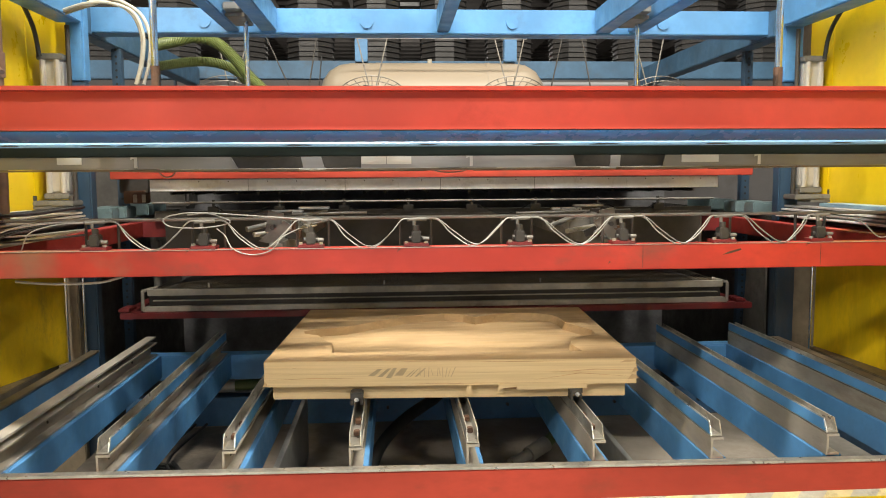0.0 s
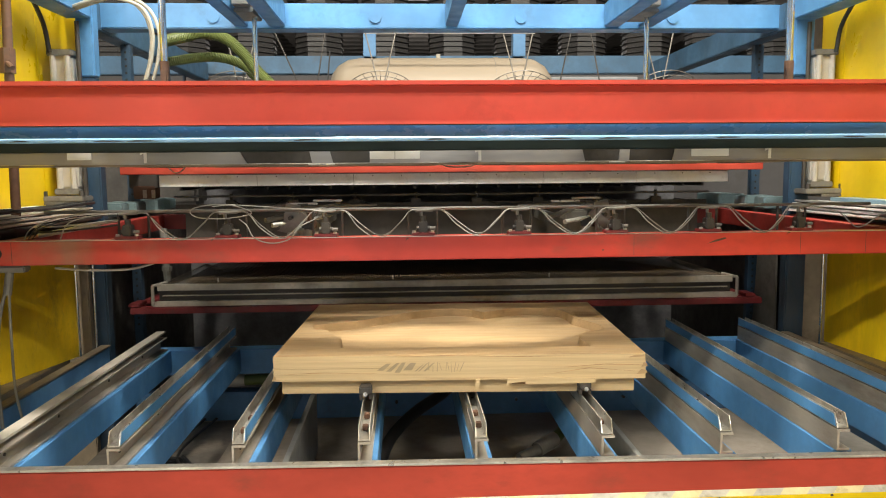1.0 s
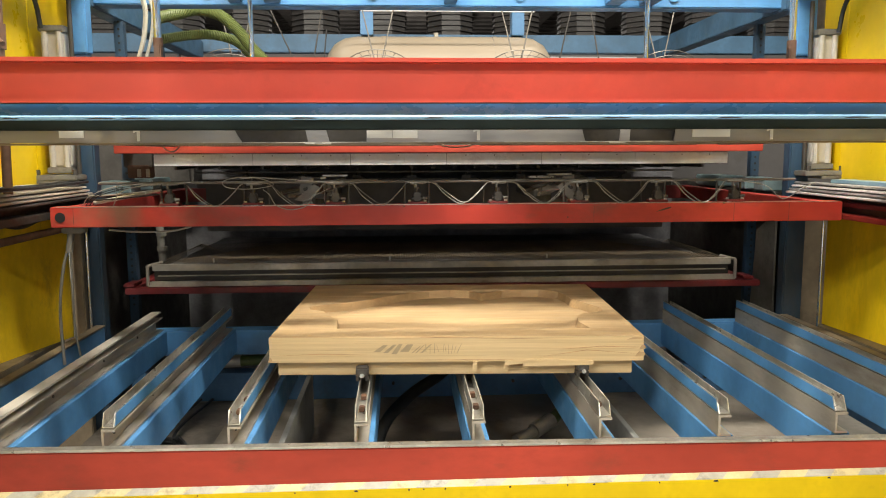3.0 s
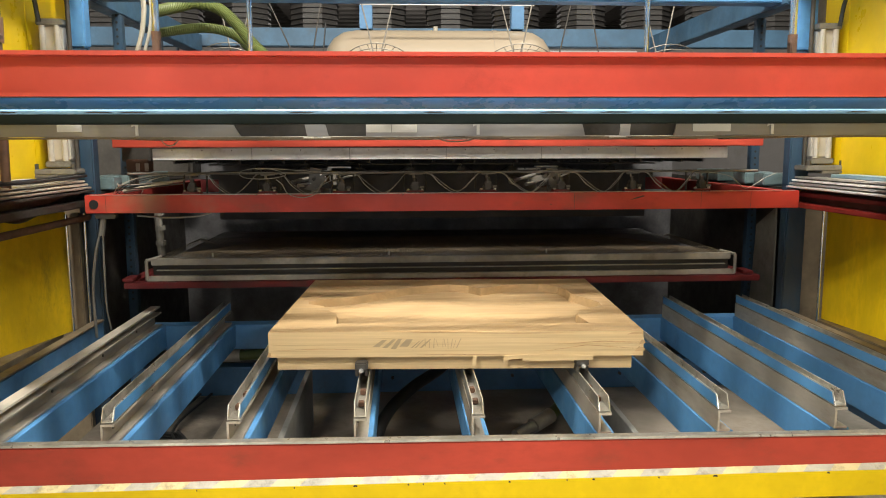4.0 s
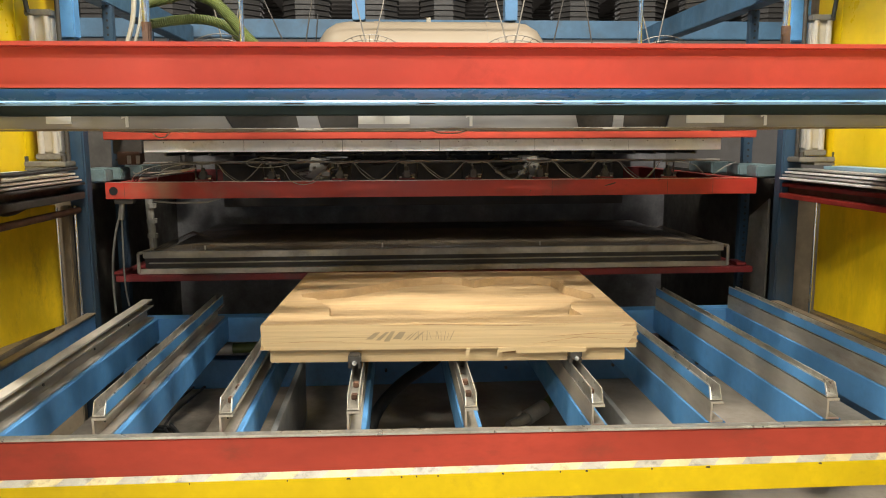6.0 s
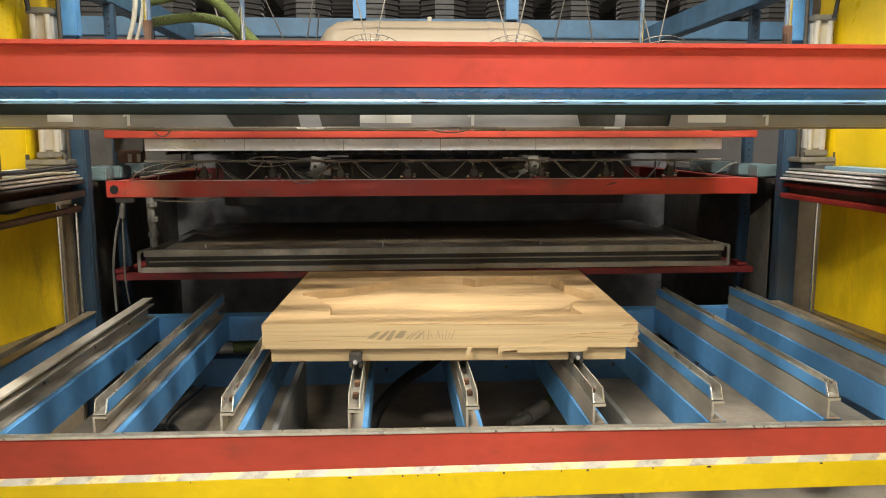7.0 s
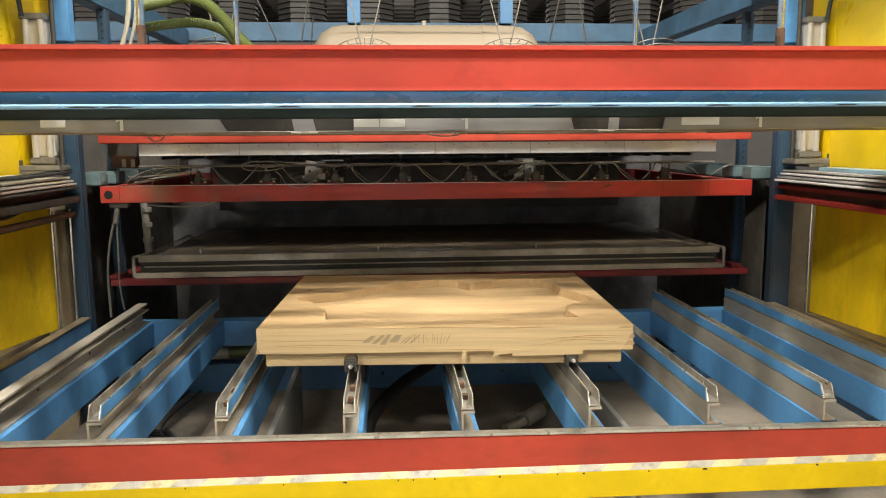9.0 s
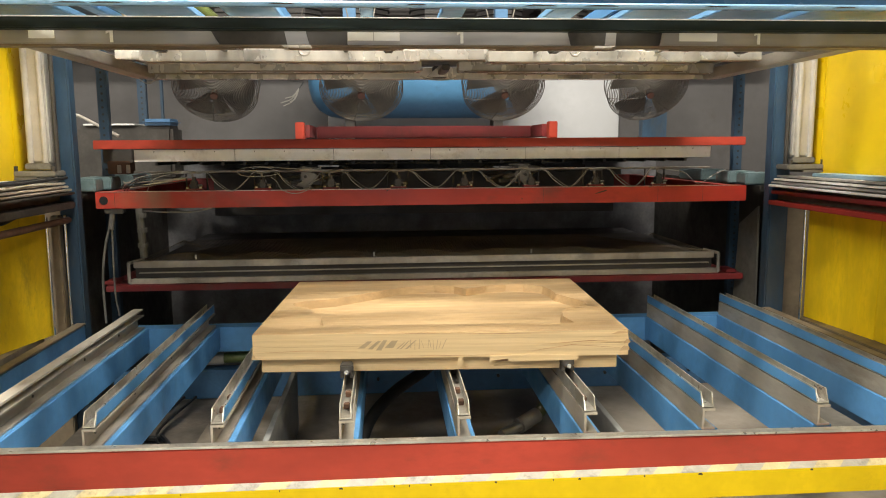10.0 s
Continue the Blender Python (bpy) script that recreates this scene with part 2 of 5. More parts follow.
def box(a, b, bevel=0.0, bm=None):
    """A box between two corners; its edges bevelled."""
    own = bmesh.new()
    lo, hi = Vector([min(p, q) for p, q in zip(a, b)]), Vector([max(p, q) for p, q in zip(a, b)])
    bmesh.ops.create_cube(own, size=1, matrix=Matrix.Translation((lo + hi) / 2) @ Matrix.Diagonal((*(hi - lo), 1)))
    if bevel:
        bmesh.ops.bevel(own, geom=own.edges[:], offset=bevel, segments=2, affect="EDGES", clamp_overlap=True)
    if bm is None:
        return own
    me = bpy.data.meshes.new("tmp")
    own.to_mesh(me)
    own.free()
    bm.from_mesh(me)
    bpy.data.meshes.remove(me)
    return bm


def join(*bms):
    out = bms[0]
    for o in bms[1:]:
        me = bpy.data.meshes.new("tmp")
        o.to_mesh(me)
        o.free()
        out.from_mesh(me)
        bpy.data.meshes.remove(me)
    return out


def cyl(p, q, r, n=16, r2=None, bm=None):
    """A round bar from p to q."""
    bm = bm or bmesh.new()
    p, q = Vector(p), Vector(q)
    m = Matrix.Translation((p + q) / 2) @ (q - p).to_track_quat("Z", "Y").to_matrix().to_4x4()
    bmesh.ops.create_cone(bm, cap_ends=True, segments=n, radius1=r, radius2=r if r2 is None else r2, depth=(q - p).length, matrix=m)
    return bm


def curve(points, step=8):
    """A smooth line through the points (Catmull-Rom)."""
    p = [Vector(v) for v in points]
    p = [2 * p[0] - p[1]] + p + [2 * p[-1] - p[-2]]
    out = []
    for i in range(1, len(p) - 2):
        for k in range(step):
            t = k / step
            a, b, c, d = p[i - 1 : i + 3]
            out.append(0.5 * (2 * b + (c - a) * t + (2 * a - 5 * b + 4 * c - d) * t * t + (3 * b - a - 3 * c + d) * t ** 3))
    return out + [p[-2]]


def tube(points, r, n=8, step=8, ribs=0.0, bm=None, closed=False):
    """A hose or wire along a smooth line; ribs: every other ring is that much thicker."""
    bm = bm or bmesh.new()
    line = curve(points, step) if step > 1 else [Vector(v) for v in points]
    rings, up = [], Vector((0.13, 0.2, 0.97))
    for i, c in enumerate(line):
        d = (line[min(i + 1, len(line) - 1)] - line[max(i - 1, 0)]).normalized()
        side = d.cross(up)
        if side.length < 0.05:
            side = d.cross(Vector((1, 0.1, 0)))
        side.normalize()
        nor = side.cross(d)
        rr = r * (1 + (ribs if i % 2 else 0))
        rings.append([bm.verts.new(c + rr * (math.cos(2 * math.pi * k / n) * side + math.sin(2 * math.pi * k / n) * nor)) for k in range(n)])
    for a, b in zip(rings, rings[1:]):
        for k in range(n):
            bm.faces.new((a[k], a[(k + 1) % n], b[(k + 1) % n], b[k]))
    bm.faces.new(rings[0][::-1])
    bm.faces.new(rings[-1])
    return bm


def ring(center, r, wire, axis="y", n=40, m=6, bm=None):
    """A wire ring round an axis."""
    bm = bm or bmesh.new()
    c = Vector(center)
    rows = []
    for i in range(n):
        a = 2 * math.pi * i / n
        u = Vector((math.cos(a), 0, math.sin(a))) if axis == "y" else Vector((math.cos(a), math.sin(a), 0))
        w = Vector((0, 1, 0)) if axis == "y" else Vector((0, 0, 1))
        rows.append([bm.verts.new(c + u * (r + wire * math.cos(2 * math.pi * k / m)) + w * wire * math.sin(2 * math.pi * k / m)) for k in range(m)])
    for i in range(n):
        a, b = rows[i], rows[(i + 1) % n]
        for k in range(m):
            bm.faces.new((a[k], a[(k + 1) % m], b[(k + 1) % m], b[k]))
    return bm


def prism(profile, axis, lo, hi, bm=None):
    """A profile (list of 2D points) drawn out along an axis: x takes (y, z), y takes (x, z)."""
    bm = bm or bmesh.new()
    put = (lambda u, v, w: (w, u, v)) if axis == "x" else (lambda u, v, w: (u, w, v)) if axis == "y" else (lambda u, v, w: (u, v, w))
    a = [bm.verts.new(put(u, v, lo)) for u, v in profile]
    b = [bm.verts.new(put(u, v, hi)) for u, v in profile]
    k = len(profile)
    for i in range(k):
        bm.faces.new((a[i], a[(i + 1) % k], b[(i + 1) % k], b[i]))
    bm.faces.new(a[::-1])
    bm.faces.new(b)
    bmesh.ops.recalc_face_normals(bm, faces=bm.faces[:])
    return bm


def channel_open_right(x, z0, z1, w, t):
    """Outline of a C channel, web on its left."""
    return [(x, z0), (x + w, z0), (x + w, z0 + t), (x + t, z0 + t), (x + t, z1 - t), (x + w, z1 - t), (x + w, z1), (x, z1)]


def slot_open_up(x, z0, z1, w, t):
    """Outline of a U channel, open at its top."""
    return [(x, z0), (x + w, z0), (x + w, z1), (x + w - t, z1), (x + w - t, z0 + t), (x + t, z0 + t), (x + t, z1), (x, z1)]


# ---- the hall ----
def build_hall():
    solo("floor", box((-9, -6, -0.12), (9, 22, 0)), CONCRETE, "stained grey concrete workshop floor", "floor", kind="structure")
    bm = box((-9, -6, 5.0), (9, 22, 5.1))
    for i in range(28):
        y = 5.0 + 0.6 * i
        box((-9, y, 4.88), (9, y + 0.3, 5.0), bm=bm)
    for i in range(10):
        x = -8.6 + 1.9 * i
        box((x, -6, 4.72), (x + 0.5, 22, 4.87), bm=bm)
    solo("ceiling", bm, ROOF, "dark ribbed metal roof deck on joists", "ceiling", kind="structure")
    for nm, a, b in (("wall_west", (-9.2, -6, 0), (-9, 22, 5)), ("wall_east", (9, -6, 0), (9.2, 22, 5)), 
                     ("wall_north", (-9, 22, 0), (9, 22.2, 5))):
        solo(nm, box(a, b), WALL_GREY, "plain grey workshop wall", "wall", kind="structure")
    # The opening is made up, to hold the front fill light.
    bm = box((-9, -6.2, 0), (-2.6, -6, 5))
    box((0.6, -6.2, 0), (9, -6, 5), bm=bm)
    box((-2.6, -6.2, 2.6), (0.6, -6, 5), bm=bm)
    solo("wall_south", bm, WALL_GREY, "plain grey workshop wall with an assumed opening", "wall", kind="structure")
    solo("wall_partition", box((-4.5, 5.5, 0), (4.5, 5.6, 2.3)), WALL_GREY, "low grey partition wall behind the machine", "wall", kind="structure")
    # White ends where the wall falls into shadow; the grey beside it is shade.
    solo("lit_wall_part", box((-0.6, 5.46, 1.2), (1.5, 5.498, 2.26), 0.003), WALL_WHITE, "white sheet for the lit part of the partition wall", "wall panel", kind="structure")


def build_ducts():
    """Eight-sided ribbed bellows ducts that hang from the roof behind the partition."""
    bm = bmesh.new()
    rows = []
    for i in range(76):
        for r, dz in ((0.187, 0.0), (0.187, 0.026), (0.2, 0.031), (0.2, 0.036)):
            rows.append([bm.verts.new((r * math.cos(math.pi * (k + 0.5) / 4), r * math.sin(math.pi * (k + 0.5) / 4), i * 0.04 + dz)) for k in range(8)])
    for a, b in zip(rows, rows[1:]):
        for k in range(8):
            bm.faces.new((a[k], a[(k + 1) % 8], b[(k + 1) % 8], b[k]))
    bm.faces.new(rows[0][::-1])
    bm.faces.new(rows[-1])
    d = solo("bellows_duct", bm, DUCT, "dark grey ribbed bellows duct hanging from the roof", "duct", group="bellows ducts")
    d.location = (-2.947, 6.1, 2.0)
    for i in range(1, 12):
        copy_thing(d, pose(-2.947 + 0.523 * i, 6.1, 2.0))


# ---- lower table ----
RAILS = (-1.297, -0.993, -0.668, -0.335, -0.02, 0.325, 0.655, 0.985, 1.325)


def build_table():
    tb = thing("mould_table", (0, 2.6, 0.0), "blue steel press table with slotted rails and red front beam", "machine table")
    def sag(bm):
        """The front beam hangs a little lower towards its far end."""
        for v in bm.verts:
            if v.co.z > 0.78:
                v.co.z += 0.006 - 0.0105 * (v.co.x + 1.3)
        return bm

    part("front_beam", sag(box((-1.75, 1.925, 0.716), (1.75, 1.96, 0.818), 0.003)), RED_WORN, tb, "red painted front beam")
    part("cap_strip", sag(box((-1.75, 1.921, 0.8195), (1.75, 1.95, 0.8265), 0.002)), STEEL_EDGE, tb, "scuffed bare steel cap strip")
    part("back_beam", box((-1.42, 3.34, 0.69), (1.42, 3.42, 0.801), 0.004), BLUE, tb)
    part("lower_beam", box((-1.42, 3.36, 0.47), (1.42, 3.44, 0.6), 0.004), BLUE_DULL, tb)
    for x in (-1.2, -0.75, -0.25, 0.3, 0.8, 1.2):
        part("bolt", cyl((x, 3.345, 0.54), (x, 3.36, 0.54), 0.007, 6), DARK_STEEL, tb)
    part("deck", box((-0.94, 1.97, 0.44), (1.45, 3.36, 0.47)), DECK, tb, "dusty brown steel deck")
    # Darker piece of deck in place of the dark void here.
    part("shaded_deck", box((-1.45, 1.97, 0.436), (-0.941, 3.36, 0.466)), DECK_SHADED, tb, "stained steel deck, darkened for the shaded gap")
    for s in (-1, 1):
        part("side_beam", box((s * 1.455, 1.97, 0.60), (s * 1.5, 3.19, 0.862), 0.004), BLUE_DULL, tb)
        part("side_trim", box((s * 1.45, 1.97, 0.863), (s * 1.49, 3.19, 0.87), 0.002), TAN_STEEL, tb)
    for x in RAILS:
        painted = abs(x) > 0.4 and x > -1.2
        rail = part("rail", prism([(x - 0.004, 0.705), (x + 0.05, 0.705), (x + 0.05, 0.8025), (x + 0.047, 0.8055), (x - 0.001, 0.8055), (x - 0.004, 0.8025)], "y", 1.975, 3.339), BLUE, tb, "blue box beam")
        part("channel", prism(channel_open_right(x, 0.807, 0.8665, 0.036, 0.006), "y", 1.962, 3.335), STEEL, rail, "bare steel channel")
        if x > -1.2:
            slot = prism(slot_open_up(x + 0.001, 0.870, 0.9075, 0.032, 0.003), "y", 1.966, 3.332)
            for v in slot.verts:
                if v.co.y < 2.0 and v.co.z > 0.9:
                    v.co.y += 0.017
            part("slot_channel", slot, STEEL_EDGE, rail, "bare steel slotted channel")
            for y in (2.03, 2.13):
                part("slot_nut", box((x + 0.009, y, 0.8742), (x + 0.025, y + 0.022, 0.888), 0.002), COPPER, rail, "rusty slot nut")
        else:
            part("slot_channel", prism([(x, 0.870), (x + 0.006, 0.870), (x + 0.006, 0.886), (x + 0.032, 0.886), (x + 0.032, 0.893), (x - 0.008, 0.893), (x - 0.008, 0.886), (x, 0.886)], "y", 1.966, 3.332), STEEL_PALE, rail, "bare steel top bar")
        if painted:
            for dx in (0.0, 0.0335):
                part("side_paint", prism([(1.972, 0.873), (3.33, 0.873), (3.33, 0.904), (1.985, 0.904)], "x", x + dx - 0.0004, x + dx + 0.0006), BLUE, rail, "blue painted flank")
        for y in (2.03, 2.35, 2.75, 3.1):
            part("screw", cyl((x + 0.006, y, 0.835), (x + 0.009, y, 0.835), 0.005, 8), DARK_STEEL, rail)
    for x in (-0.58, 0.495):
        part("rib_plate", box((x, 2.1, 0.475), (x + 0.018, 2.95, 0.72), 0.002), RIB_GREY, tb, "pale grey upright plate")


def build_mould():
    m = thing("mould", (-0.022, 2.66, 0.909), "pale wooden mould board with a routed recess, on the rails", "mould")
    turn = Matrix.Translation((-0.022, 2.66, 0)) @ pose(0, 0, 0, 0, 0, -2.6)
    hw, hd, zt, zb = 0.56, 0.44, 0.0365 + 1.0, 0.958

    def fin(bm):
        bmesh.ops.transform(bm, matrix=turn, verts=bm.verts)
        return bm

    # top face with its pocket
    bm = bmesh.new()
    outer = [(-hw, -hd), (hw, -hd), (hw, hd), (-hw, hd)]
    inner = [(-0.372, -0.335), (0.395, -0.345), (0.418, -0.345), (0.4, -0.25), (0.41, -0.185), (0.431, -0.135), (0.47, -0.118), (0.515, -0.09), (0.516, -0.03), (0.48, 0.05), (0.443, 0.12), (0.44, 0.2), (0.42, 0.265),
             (0.35, 0.318), (0.28, 0.32), (0.2, 0.297), (0.115, 0.235), (0.07, 0.29), (-0.007, 0.322), (-0.09, 0.3), (-0.172, 0.256), (-0.28, 0.157), (-0.372, 0.075), (-0.48, 0.033), (-0.515, 0.005), (-0.505, -0.04), (-0.453, -0.07), (-0.433, -0.115),
             (-0.412, -0.165), (-0.388, -0.2)]
    vo = [bm.verts.new((x, y, zt)) for x, y in outer]
    vi = [bm.verts.new((x, y, zt)) for x, y in inner]
    ed = [bm.edges.new((v[i], v[(i + 1) % len(v)])) for v in (vo, vi) for i in range(len(v))]
    bmesh.ops.triangle_fill(bm, use_beauty=True, edges=ed)
    vd = [bm.verts.new((x * 0.985, y * 0.985, zt - 0.028)) for x, y in inner]
    for i in range(len(inner)):
        j = (i + 1) % len(inner)
        bm.faces.new((vi[i], vi[j], vd[j], vd[i]))
    bm.faces.new(vd)
    vb = [bm.verts.new((x, y, zb)) for x, y in outer]
    for i in range(4):
        bm.faces.new((vo[i], vo[(i + 1) % 4], vb[(i + 1) % 4], vb[i]))
    bm.faces.new(vb[::-1])
    bmesh.ops.recalc_face_normals(bm, faces=bm.faces[:])
    top = part("top_board", fin(bm), WOOD, m, "routed pale wooden top board")
    # edge laminations, each a hair proud or back
    rnd = random.Random(5)
    for k in range(4):
        z0 = zb + 0.001 + k * 0.019
        d = 0.0028 + 0.0007 * rnd.random()
        lam = box((-hw - 0.002 * rnd.random(), -hd - d, z0), (hw + 0.002 * rnd.random(), -hd + 0.01, z0 + 0.0187))
        bmesh.ops.bevel(lam, geom=[e for e in lam.edges if abs(e.verts[0].co.x - e.verts[1].co.x) < 0.01], offset=0.001, segments=1, affect="EDGES")
        part("lamination", fin(lam), WOOD_EDGE, top, "splintery laminated edge")
    for x0, x1, z0, z1 in ((0.535, 0.566, 0.972, 0.985), (0.548, 0.567, 0.994, 1.006), (-0.566, -0.553, 0.96, 0.973), (0.51, 0.56, 1.024, 1.03)):
        part("torn_corner", fin(prism([(x0, z0), (x1, z0 + 0.003), (x1 - 0.003, z1), (x0 + 0.4 * (x1 - x0), z1 + 0.002)], "y", -hd - 0.0052, -hd - 0.0034)), WOOD, top, "bruised brown corner of the edge")
    part("base_board", fin(box((-0.542, -0.415, 0.912), (0.535, 0.4, 0.957), 0.002)), WOOD_EDGE, m, "inset wooden base board")
    # torn edge: a hanging pale strip, curls and brown scars
    for pts, stuff in (([(0.2, 0.944), (0.41, 0.947), (0.41, 0.96), (0.26, 0.966), (0.2, 0.957)], WOOD_EDGE), ([(0.045, 0.935), (0.056, 0.937), (0.062, 0.96), (0.05, 0.96)], WOOD_EDGE),
                   ([(0.14, 0.937), (0.15, 0.948), (0.24, 0.958), (0.24, 0.965), (0.145, 0.962)], WOOD_EDGE), ([(0.16, 0.938), (0.2, 0.938), (0.205, 0.956), (0.17, 0.957)], WOOD_SCAR)):
        part("splinter", fin(prism(pts, "y", -hd - 0.007 if stuff == WOOD_EDGE else -hd + 0.0225, -hd - 0.0035 if stuff == WOOD_EDGE else -hd + 0.0245)), stuff, top, "torn splintered edge")
    rnd = random.Random(11)
    x = -0.25
    for i in range(17):
        lean = 0.035 * rnd.uniform(0.6, 1.1) if i < 7 else 0.012 * rnd.uniform(-0.5, 1.2)
        w = rnd.uniform(0.012, 0.026) if i < 4 else rnd.uniform(0.004, 0.009) if i < 7 else rnd.uniform(0.0015, 0.003)
        z0, z1 = 0.983 + 0.008 * rnd.random(), 1.007 + 0.009 * rnd.random()
        part("scribble", fin(prism([(x, z0), (x + w, z0), (x + w * 0.7 + lean, z1), (x + lean, z1)], "y", -hd - 0.0042, -hd - 0.003)), PENCIL, top, "faded pencil marks")
        x += w + rnd.uniform(0.005, 0.012)
    for x, z, dz in ((-0.55, 0.98, 0.004), (-0.12, 0.966, -0.002), (0.25, 0.972, 0.02), (0.05, 1.031, -0.002), (-0.2, 1.0325, 0.001), (0.3, 0.995, 0.008)):
        part("crack", fin(prism([(x, z), (x + 0.14, z + dz), (x + 0.3, z + dz * 0.4), (x + 0.14, z + dz + 0.0016)], "y", -hd - 0.0041, -hd - 0.003)), WOOD_SCAR, top, "fine crack in the edge")
    for x in (-0.326, 0.336):
        pad = part("foot", join(box((x - 0.018, 2.196, 0.926), (x + 0.02, 2.24, 0.95), 0.004), box((x - 0.018, 2.2, 0.909), (x - 0.008, 2.235, 0.927), 0.002), box((x + 0.01, 2.2, 0.909), (x + 0.02, 2.235, 0.927), 0.002)), DARK_STEEL, m, "dark steel locating foot")
        part("screw", cyl((x + 0.001, 2.186, 0.93), (x + 0.001, 2.201, 0.93), 0.007, 10), CHROME, pad)


def build_hoses_below():
    solo("black_hose", tube([(0.02, 3.05, 0.74), (-0.05, 2.9, 0.72), (-0.18, 2.72, 0.69), (-0.27, 2.6, 0.63), (-0.3, 2.5, 0.55), (-0.28, 2.4, 0.5), (-0.2, 2.3, 0.497)], 0.022, 12),
         RUBBER, "thick black rubber hose curving down to the deck", "hose", smooth=True)
    t = thing("drain_pipe", (0.3, 2.8, 0.47), "greenish drain hose with a grey fitting on the deck", "pipe")
    part("hose", tube([(0.52, 3.1, 0.62), (0.45, 2.95, 0.56), (0.38, 2.86, 0.53)], 0.024, 12), GREEN_HOSE, t, smooth=True)
    part("fitting", join(cyl((0.38, 2.86, 0.53), (0.3, 2.8, 0.51), 0.03, 14), cyl((0.3, 2.8, 0.51), (0.22, 2.74, 0.5), 0.02, 12)), STEEL, t, "grey threaded fitting", smooth=True)
    t = thing("coupling", (-0.95, 3.4, 0.6), "pale pipe coupling on a green hose behind the table", "pipe")
    part("sleeve", join(cyl((-1.12, 3.4, 0.64), (-0.94, 3.4, 0.645), 0.028, 14), cyl((-1.08, 3.4, 0.64), (-1.05, 3.4, 0.64), 0.036, 14)), CYL_WHITE, t, "pale grey sleeve", smooth=True)
    part("hose", tube([(-0.94, 3.4, 0.645), (-0.8, 3.4, 0.65), (-0.6, 3.41, 0.65)], 0.024, 12), GREEN_HOSE, t, smooth=True)
    rnd = random.Random(8)
    for i in range(5):
        x = -1.25 + 0.05 * i
        solo("loose_cable", tube([(x, 3.3, 0.5), (x - 0.05, 2.9 - 0.1 * rnd.random(), 0.49), (x + 0.1, 2.6, 0.482), (x - 0.02, 2.3, 0.48)], 0.006, 6), RUBBER,
             "thin black cable lying on the deck", "cable", group="cables on the deck", smooth=True)


def build_deck_clutter():
    """Coils, rags and offcuts dropped between the outer rails."""
    for x, y, r in ((-1.12, 2.75, 0.09), (-1.18, 2.45, 0.07)):
        solo("cable_coil", tube([(x + r * (1 + 0.08 * k / 6) * math.cos(k * math.pi / 3), y + 1.3 * r * math.sin(k * math.pi / 3), 0.475 + 0.002 * k) for k in range(14)], 0.008, 8, 5), RUBBER,
             "loose coil of black cable on the dark deck", "cable", group="cable coils", smooth=True)
    solo("dangling_hose", tube([(-1.02, 3.3, 0.69), (-1.06, 3.1, 0.64), (-1.1, 2.9, 0.55), (-1.2, 2.7, 0.49), (-1.32, 2.55, 0.482)], 0.009, 8), RUBBER, "thin black hose drooping from the back beam", "hose", smooth=True)
    rnd = random.Random(31)
    for i in range(9):
        x, y, w = rnd.uniform(-1.25, -0.75), rnd.uniform(2.6, 3.25), rnd.uniform(0.015, 0.05)
        z = 0.4705 if x > -0.945 else 0.4665
        if -0.99 < x < -0.9:
            continue
        bm = prism([(x, y), (x + w, y + 0.01), (x + 0.8 * w, y + 0.03), (x + 0.1 * w, y + 0.022)], "z", z, z + rnd.uniform(0.003, 0.012))
        solo("offcut", bm, (TAN_STEEL, RIB_GREY, COPPER)[i % 3], "small dirty offcut lying on the deck", "offcut", group="offcuts on the deck")


def build_front_guard():
    g = thing("front_guard", (0, 1.86, 0.0), "yellow steel guard beam with worn hazard stripes", "guard beam")
    part("beam", prism([(1.908, 0.636), (1.924, 0.636), (1.924, 0.721), (1.908, 0.708)], "x", -1.8, 1.8), YELLOW_WORN, g)
    rnd = random.Random(2)
    for i in range(46):
        x = -1.75 + i * 0.075
        bm = prism([(x, 1.9083), (x + 0.075, 1.9083), (x + 0.095, 1.9238), (x + 0.02, 1.9238)], "z", 0.0003, 0.0012)
        for v in bm.verts:
            v.co.z += 0.708 + 0.8125 * (v.co.y - 1.908)
        part("stripe", bm, GREY_STRIPE if i % 2 else CREAM_STRIPE, g)
    for x in (-1.5, 1.5):
        part("leg", box((x - 0.04, 1.909, 0), (x + 0.04, 1.922, 0.635), 0.002), YELLOW_WORN, g)
    for i in range(16):
        x = -1.4 + 2.8 * rnd.random()
        w = 0.003 + 0.011 * rnd.random() ** 2
        part("chip", prism([(x, 0.703), (x + w, 0.702), (x + w * 0.8, 0.7075), (x + 0.2 * w, 0.707)], "y", 1.9065, 1.9077), DARK_STEEL, g, "chipped paint")


# ---- clamp frame that travels into the oven ----
CLAMPS = (-1.03, -0.735, -0.44, -0.145, 0.15, 0.45, 0.745, 1.035)
Y0 = 1.97


